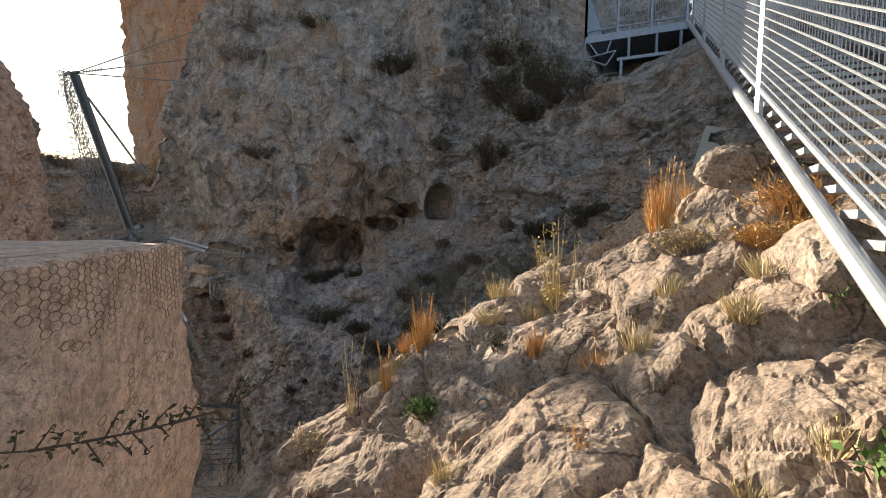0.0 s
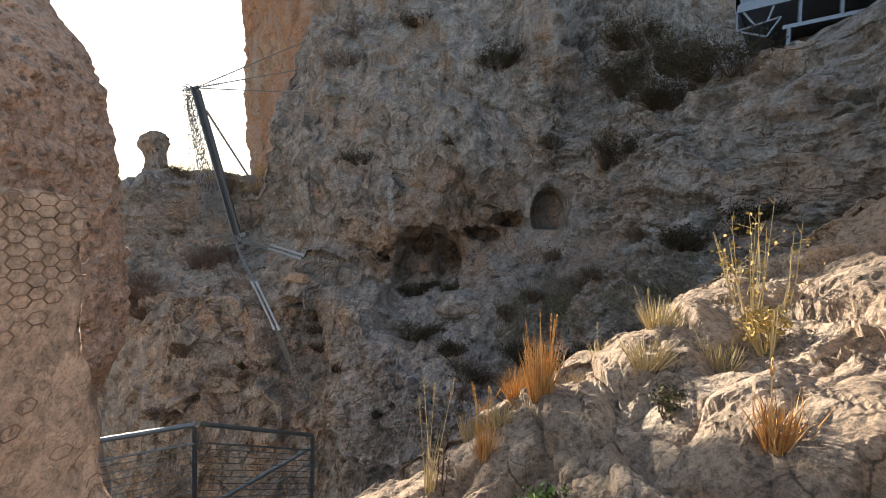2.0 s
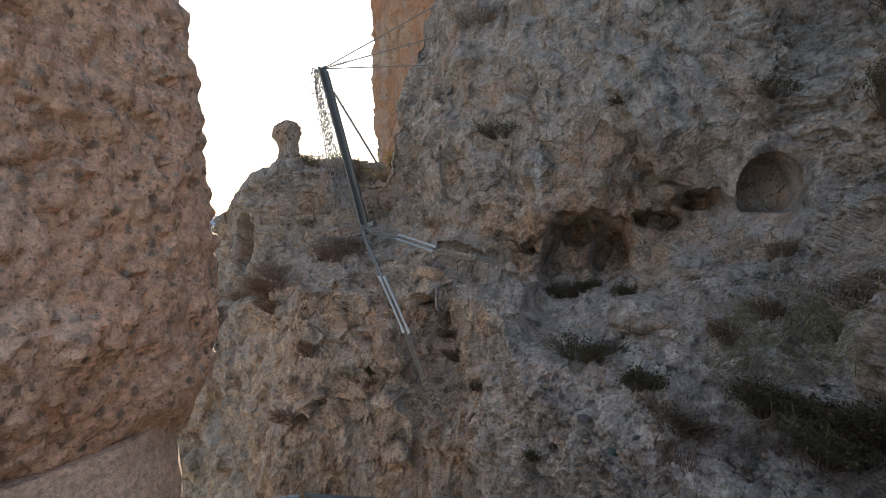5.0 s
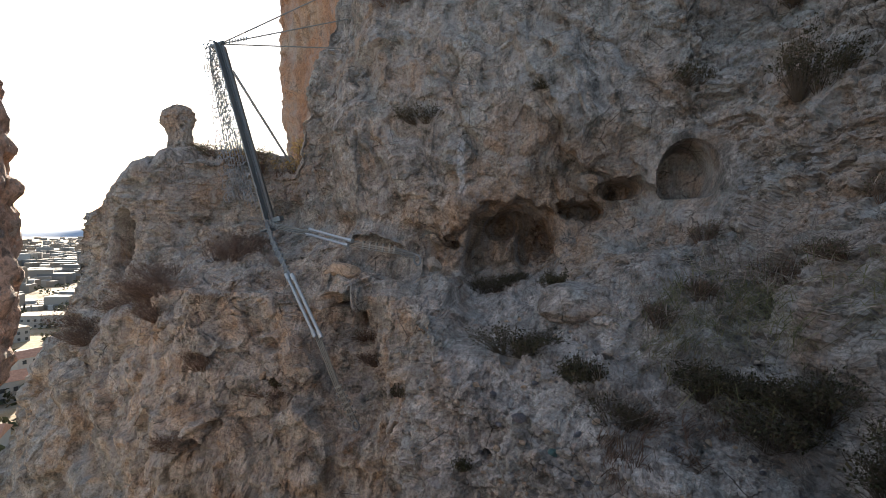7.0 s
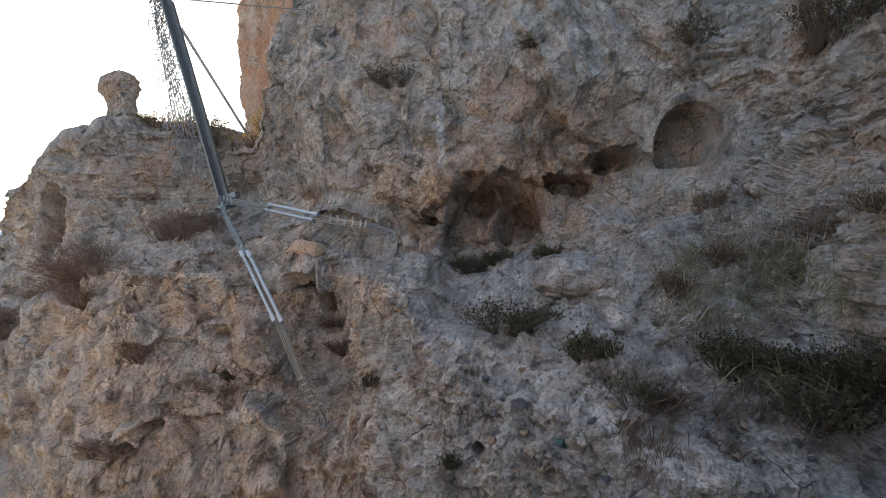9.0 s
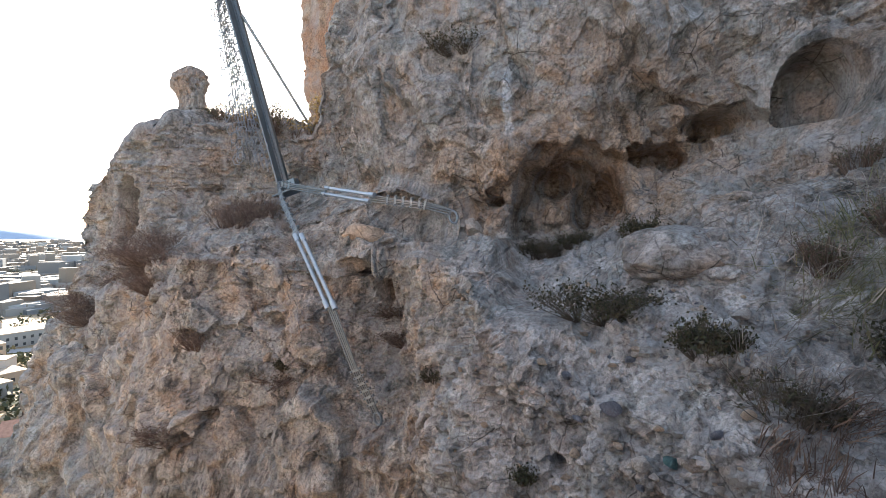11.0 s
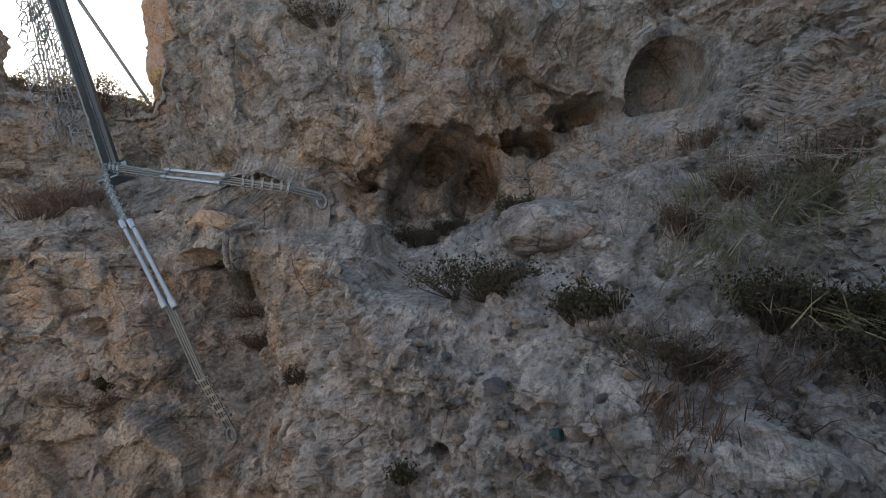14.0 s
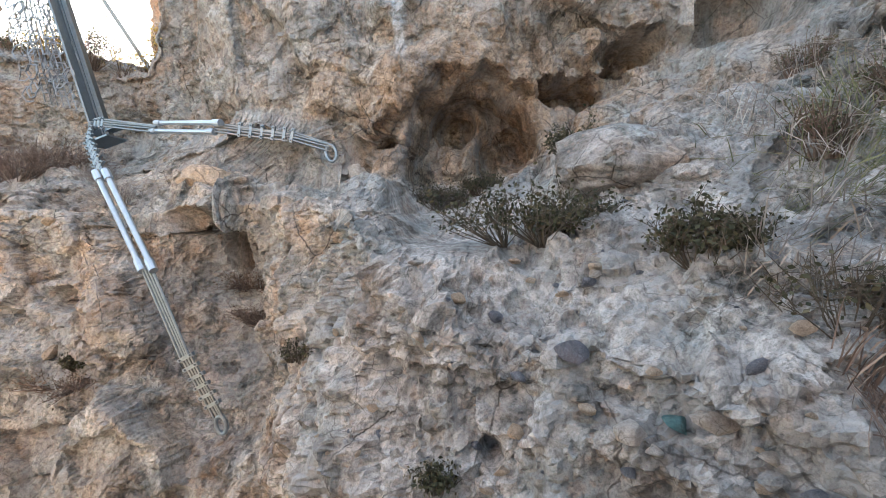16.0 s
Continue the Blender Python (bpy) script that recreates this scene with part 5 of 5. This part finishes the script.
for i, (x, z, size, kind) in enumerate(((-2.08, -1.3, 0.22, "slate"), (-1.68, -1.56, 0.2, "teal"), (-2.48, -1.22, 0.17, "slate"), (-2.35, -1.47, 0.15, "slate"), (-2.36, -0.9, 0.11, "ochre"), (-1.41, -1.27, 0.13, "slate"), (-1.23, -1.12, 0.14, "ochre"), (-1.2, -1.56, 0.16, "pale"), (-1.87, -1.6, 0.24, "pale"), (-1.55, -1.5, 0.22, "pale"), (-2.7, -1.1, 0.15, "ochre"), (-2.6, -1.35, 0.15, "pale"), (-2.9, -1.3, 0.13, "ochre"), (-3.0, -0.9, 0.14, "pale"), (-1.95, -1.0, 0.13, "slate"), (-1.07, -0.6, 0.26, "pale"), (-7.4, -0.5, 0.22, "ochre"), (-7.2, -1.9, 0.26, "ochre"))):
    stone(x, z, size, kind, i, 37 * i)


def boulder(at, size, seed, mat, label, turn=0, cut=9):
    """A broken boulder: a round lump cut by flat faces and roughened."""
    bm = bmesh.new()
    bmesh.ops.create_icosphere(bm, subdivisions=5, radius=0.5)
    rr = random.Random(seed)
    cuts = [(Vector((rr.gauss(0, 1), rr.gauss(0, 1), rr.gauss(0, 1))).normalized(), rr.uniform(0.3, 0.44)) for _ in range(cut)]
    pts = np.array([v.co for v in bm.verts])
    rough = 0.05 * fbm(pts + seed, 2.5, 4, seed) + 0.03 * facets(pts + seed, 5, seed)
    for v, q in zip(bm.verts, rough):
        for nrm, dd in cuts:
            over = v.co.dot(nrm) - dd
            if over > 0:
                v.co -= nrm * over * 0.92
        v.co *= 1 + 2 * float(q)
        v.co = Vector((v.co.x * size[0], v.co.y * size[1], v.co.z * size[2]))
    ob = part("boulder", bm, mat)
    ob.matrix_basis = Matrix.Translation(at) @ pose(0, 0, 0, 0, 0, turn)
    return tagged(ob, label, "boulder", group="boulders")


boulder(on_cliff(-1.5, -0.1)[0] + Vector((0, 0.3, -0.05)), (1.25, 1.1, 0.62), 5, M_CLIFF, "rounded grey boulder on the shelf before the cave", 0, 3)
boulder(on_cliff(-6.1, 0.0)[0] + Vector((0, -0.02, 0.02)), (0.75, 0.5, 0.5), 8, M_OCHRE, "square tan boulder jutting from the slope", 20)
boulder(on_cliff(-4.45, 0.15)[0], (0.45, 0.4, 0.4), 12, M_PALESTONE, "pale boulder beside the cave mouth", 40)
boulder(on_outcrop(2.86, 4.45), (0.7, 0.5, 0.45), 15, M_OUTCROP, "sunlit tan boulder on top of the outcrop", 10)
boulder(on_outcrop(2.4, 2.9) - Vector((0, 0, 0.1)), (0.9, 0.7, 0.6), 19, M_OUTCROP, "sunlit tan boulder on top of the outcrop", 70)
rs = random.Random(77)
for i in range(280):
    x = rs.uniform(-4.2, 0.6) if i % 3 else rs.uniform(-1.6, 0.6)
    stone(x, rs.uniform(-2.3, -0.45), rs.choice((0.03, 0.04, 0.05, 0.07, 0.1, 0.13)), rs.choice(("slate", "pale", "pale", "pale", "ochre", "ochre")), i, rs.uniform(0, 360))


# ---------- eye bolt, hanging cables, twig before the wall ----------
eb = new("eye_bolt")
eb.location = on_outcrop(0.62, 3.42)
bm = rod(bmesh.new(), (0, 0, -0.06), (0, 0, 0.02), 0.012)
for k in range(16):
    a, b = 2 * math.pi * k / 16, 2 * math.pi * (k + 1) / 16
    rod(bm, (math.cos(a) * 0.035, 0, 0.05 + math.sin(a) * 0.035), (math.cos(b) * 0.035, 0, 0.05 + math.sin(b) * 0.035), 0.01, seg=8)
part("ring", bm, M_STEEL, eb)
tagged(eb, "steel eye bolt fixed in the rock", "eye bolt")


def hanging(a, b, sag, r, label):
    a, b = Vector(a), Vector(b)
    ob = new("hanging_cable")
    ob.location = a
    bm = bmesh.new()
    pts = [a.lerp(b, k / 16) - Vector((0, 0, sag * 4 * (k / 16) * (1 - k / 16))) - a for k in range(17)]
    for k in range(16):
        rod(bm, pts[k], pts[k + 1], r, seg=5)
    part("cable", bm, M_CABLE, ob)
    return tagged(ob, label, "cable", group="hanging cables")


hanging((-4.2, 12.9, 7.3), (-1.2, 12.6, 7.6), 0.7, 0.012, "thin steel cable hanging across the cliff")
hanging((-4.4, 12.85, 3.9), (-3.4, 12.8, 3.6), 0.03, 0.008, "thin steel cable pinned to the cliff")

spray = new("thorny_spray")
spray.location = (-0.62, 1.47, 1.007)
st, lf = Strips(601), Strips(602)
line = [Vector((0, 0, 0)), Vector((0.16, 0, 0.03)), Vector((0.3, 0, 0.06)), Vector((0.44, 0, 0.095)), Vector((0.575, 0, 0.135)), Vector((0.65, 0, 0.175)), Vector((0.76, 0, 0.26))]
line = [0.78 * v for v in [Vector((-0.5, 0.02, -0.05))] + line]
for a, b in zip(line, line[1:]):
    st.twig(a, b, 0.0045)
    for k in range(5):
        c = a.lerp(b, (k + 0.5) / 5)
        d = Vector((st.r.uniform(0.2, 0.8), st.r.gauss(0, 0.3), st.r.choice((1, 1, -0.7)))).normalized() * st.r.uniform(0.02, 0.08)
        st.twig(c, c + d, 0.003)
        for j in range(6):
            lf.leaf(c + d * (0.3 + 0.14 * j), 0.018)
st.part("stem", M_BROWN, spray)
lf.part("foliage", M_DULL, spray)
tagged(spray, "thin thorny sprig reaching across in front of the wall", "sprig")

M_RUST = plain("rusty_wire", (0.30, 0.215, 0.16), 0.85, 0.1, 0.4, 20)

# ---------- wire netting on the wall ----------
net = bmesh.new()
wide, tall = 0.026, 0.0155
rw = random.Random(9)
for i in range(0, 44):
    for j in range(0, 38):
        y, z = -0.03 - i * wide * 1.5, -0.02 - j * tall * 1.732 - (i % 2) * tall * 0.866
        band = 6 + 0.1 * i + 2.5 * math.sin(i * 0.38) + 1.5 * math.sin(i * 0.17 + 1)
        worn = math.sin(i * 0.42 + 2) * math.sin(j * 0.28 + i * 0.1) > 0.5 and j > 15
        if rw.random() > (0.9 if j < band - 2 else 0.6 if j < band else 0.35 if worn else 0.02):
            continue
        ring = np.array([(0.0, y + math.cos(a) * wide, z + math.sin(a) * tall) for a in [math.pi / 3 * k for k in range(7)]])
        ring[:, 0] = 0.03 * fbm(ring, 1.1, 4, 91) + 0.006 * fbm(ring, 14, 2, 92) + (0.0012 if j < band else 0.0004)
        pts = [Vector(q) for q in ring]
        for k in range(6) if rw.random() < 0.5 else (0, 1, 2):
            bar(net, pts[k], pts[k + 1], 0.0026, 0.0026)
nt = part("wire_netting", net, M_RUST, block, "rusty hexagonal wire netting half sunk in the roughcast")


# ---------- the town and fields on the plain ----------
def height_plain(r):
    return float(np.interp(r, [2, 30, 90, 200, 500, 1500, 4500], [-30, -38, -46, -52, -56, -60, -62]))


M_HOUSE = [plain("pale_plaster", (0.40, 0.37, 0.33), 0.85, 0, 0.1, 0.3), plain("tan_plaster", (0.38, 0.30, 0.22), 0.85, 0, 0.1, 0.3), plain("white_plaster", (0.30, 0.29, 0.27), 0.85, 0, 0.08, 0.3)]
M_TILE = plain("roof_tile", (0.38, 0.20, 0.13), 0.85, 0, 0.3, 1.5)
M_WIN = plain("house_window", (0.05, 0.055, 0.06), 0.25, 0, 0.2, 1)


def house(az, r, w, d, h, seed, roof=True):
    a = radians(az)
    top = new("house")
    top.matrix_basis = pose(-math.sin(a) * r, math.cos(a) * r, height_plain(r) - 0.3, 0, 0, az + 25 * math.sin(seed))
    part("wall", boxed(bmesh.new(), (w, d, h), pose(0, 0, h / 2), 0.05), M_HOUSE[seed % 3], top)
    bm = bmesh.new()
    if roof:
        v = [bm.verts.new(p) for p in ((-w / 2 - 0.4, -d / 2 - 0.4, h), (w / 2 + 0.4, -d / 2 - 0.4, h), (w / 2 + 0.4, d / 2 + 0.4, h), (-w / 2 - 0.4, d / 2 + 0.4, h), (-w / 2 - 0.4, 0, h + d * 0.25), (w / 2 + 0.4, 0, h + d * 0.25))]
        for f in ((0, 1, 5, 4), (2, 3, 4, 5), (0, 4, 3), (1, 2, 5), (3, 2, 1, 0)):
            bm.faces.new([v[k] for k in f])
    else:
        boxed(bm, (w + 0.3, d + 0.3, 0.4), pose(0, 0, h + 0.15), 0.05)
    part("roof", bm, M_TILE if roof else M_HOUSE[1], top)
    for fl in range(int(h // 3)):
        for k in range(int(w // 3)):
            part("window", boxed(bmesh.new(), (1.1, 0.15, 1.3), pose(-w / 2 + 1.7 + 3 * k, -d / 2 - 0.02, 1.6 + 3 * fl), 0.02), M_WIN, top)
    return tagged(top, "plastered town house below the cliff with tiled roof" if roof else "flat-roofed plastered building below the cliff", "house", group="town houses")


rh = random.Random(31)
for i in range(46):
    house(rh.uniform(44, 80), rh.uniform(135, 260), rh.uniform(8, 13), rh.uniform(7, 10), rh.choice((4, 6.5, 7, 9)), i, rh.random() < 0.6)
for i, (az, r, w, d) in enumerate(((62, 300, 36, 16), (56, 340, 40, 14), (67, 330, 34, 16))):
    house(az, r, w, d, 7, i * 3 + 2, False)

verts, faces = [], []
rt = random.Random(47)


def town_box(x, y, w, d, h, z, turn):
    c, s = math.cos(turn), math.sin(turn)
    i = len(verts)
    for zz in (z - 1, z + h):
        for px, py in ((-w, -d), (w, -d), (w, d), (-w, d)):
            verts.append((x + (px * c - py * s) / 2, y + (px * s + py * c) / 2, zz))
    faces.extend([(i, i + 1, i + 5, i + 4), (i + 1, i + 2, i + 6, i + 5), (i + 2, i + 3, i + 7, i + 6), (i + 3, i, i + 4, i + 7), (i + 4, i + 5, i + 6, i + 7)])


for _ in range(5200):
    az, r = radians(rt.uniform(35, 95)), 420 * math.exp(rt.random() * 2.1)
    if math.sin(az * 31 + r * 0.011) + math.sin(r * 0.021) < -0.3:
        continue
    town_box(-math.sin(az) * r, math.cos(az) * r, rt.uniform(8, 34), rt.uniform(8, 18), rt.uniform(3, 12) * (2 if rt.random() < 0.08 else 1), height_plain(r), rt.random() * 3)
M_TOWN, tn, tl, tb = material("town", 0.85)
tg = tn.new("ShaderNodeNewGeometry")
tl.new(ramp(tn, tl, tg.outputs["Random Per Island"], [(0.0, (0.30, 0.29, 0.27)), (0.35, (0.20, 0.16, 0.12)), (0.6, (0.26, 0.23, 0.20)), (0.8, (0.10, 0.11, 0.12)), (1.0, (0.40, 0.40, 0.39))]).outputs[0], tb.inputs["Base Color"])
tagged(new("distant_town", mesh_of("distant_town", verts, faces, M_TOWN)), "pale low buildings of the town spread over the plain", "town", kind="stuff")

# rows of white greenhouses and lorries in a yard, and a road
verts, faces = [], []
for row in range(4):
    for k in range(34):
        az, r = radians(54 + 0.5 * k + rt.uniform(-0.1, 0.1)), 420 + 13 * row
        town_box(-math.sin(az) * r, math.cos(az) * r, 3.0, 8, 3, height_plain(r), az)
tagged(new("parked_lorries", mesh_of("parked_lorries", verts, faces, M_TOWN)), "rows of pale vehicles in a yard on the plain", "vehicles", kind="stuff")
M_ROAD = plain("road", (0.30, 0.29, 0.28), 0.9, 0, 0.15, 0.1)
for az0, r0, az1, r1, w in ((70, 190, 58, 400, 7), (50, 260, 75, 300, 8), (57, 400, 90, 520, 9)):
    pts = []
    for k in range(20):
        a, r = radians(az0 + (az1 - az0) * k / 19), r0 + (r1 - r0) * k / 19
        pts.append(Vector((-math.sin(a) * r, math.cos(a) * r, height_plain(r) + 0.25)))
    v, f = [], []
    for k, p in enumerate(pts):
        d = (pts[min(k + 1, 19)] - pts[max(k - 1, 0)]).cross(Vector((0, 0, 1))).normalized() * w / 2
        v += [p - d, p + d]
        if k:
            f.append((2 * k - 2, 2 * k - 1, 2 * k + 1, 2 * k))
    tagged(new("road", mesh_of("road", v, f, M_ROAD)), "pale road crossing the fields", "road", kind="structure")

# far trees as dark clumps, and hills on the horizon
tw = Strips(71)
for _ in range(900):
    az, r = radians(tw.r.uniform(35, 95)), 110 * math.exp(tw.r.random() * 2.6)
    c = Vector((-math.sin(az) * r, math.cos(az) * r, height_plain(r)))
    for _ in range(26):
        tw.leaf(c + Vector((tw.r.gauss(0, 1.7), tw.r.gauss(0, 1.7), abs(tw.r.gauss(2.2, 1.4)))), 2.4)
tagged(new("distant_trees", mesh_of("distant_trees", tw.v, tw.f, M_DULL)), "scattered dark green trees between the buildings", "trees", kind="stuff")
A2, R2 = np.meshgrid(np.linspace(radians(30), radians(110), 160), np.linspace(0, 1, 14))
hill = -62 + (R2 > 0.01) * (60 + 210 * np.clip(np.sin((A2 - radians(66)) * 3.3), 0, 1) + 25 * np.sin(A2 * 23)) * np.sin(R2 * math.pi)
rr2 = 4300 + 500 * R2
P = np.stack([-np.sin(A2) * rr2, np.cos(A2) * rr2, hill], -1)
# the blue of distant haze is painted into the hill colour
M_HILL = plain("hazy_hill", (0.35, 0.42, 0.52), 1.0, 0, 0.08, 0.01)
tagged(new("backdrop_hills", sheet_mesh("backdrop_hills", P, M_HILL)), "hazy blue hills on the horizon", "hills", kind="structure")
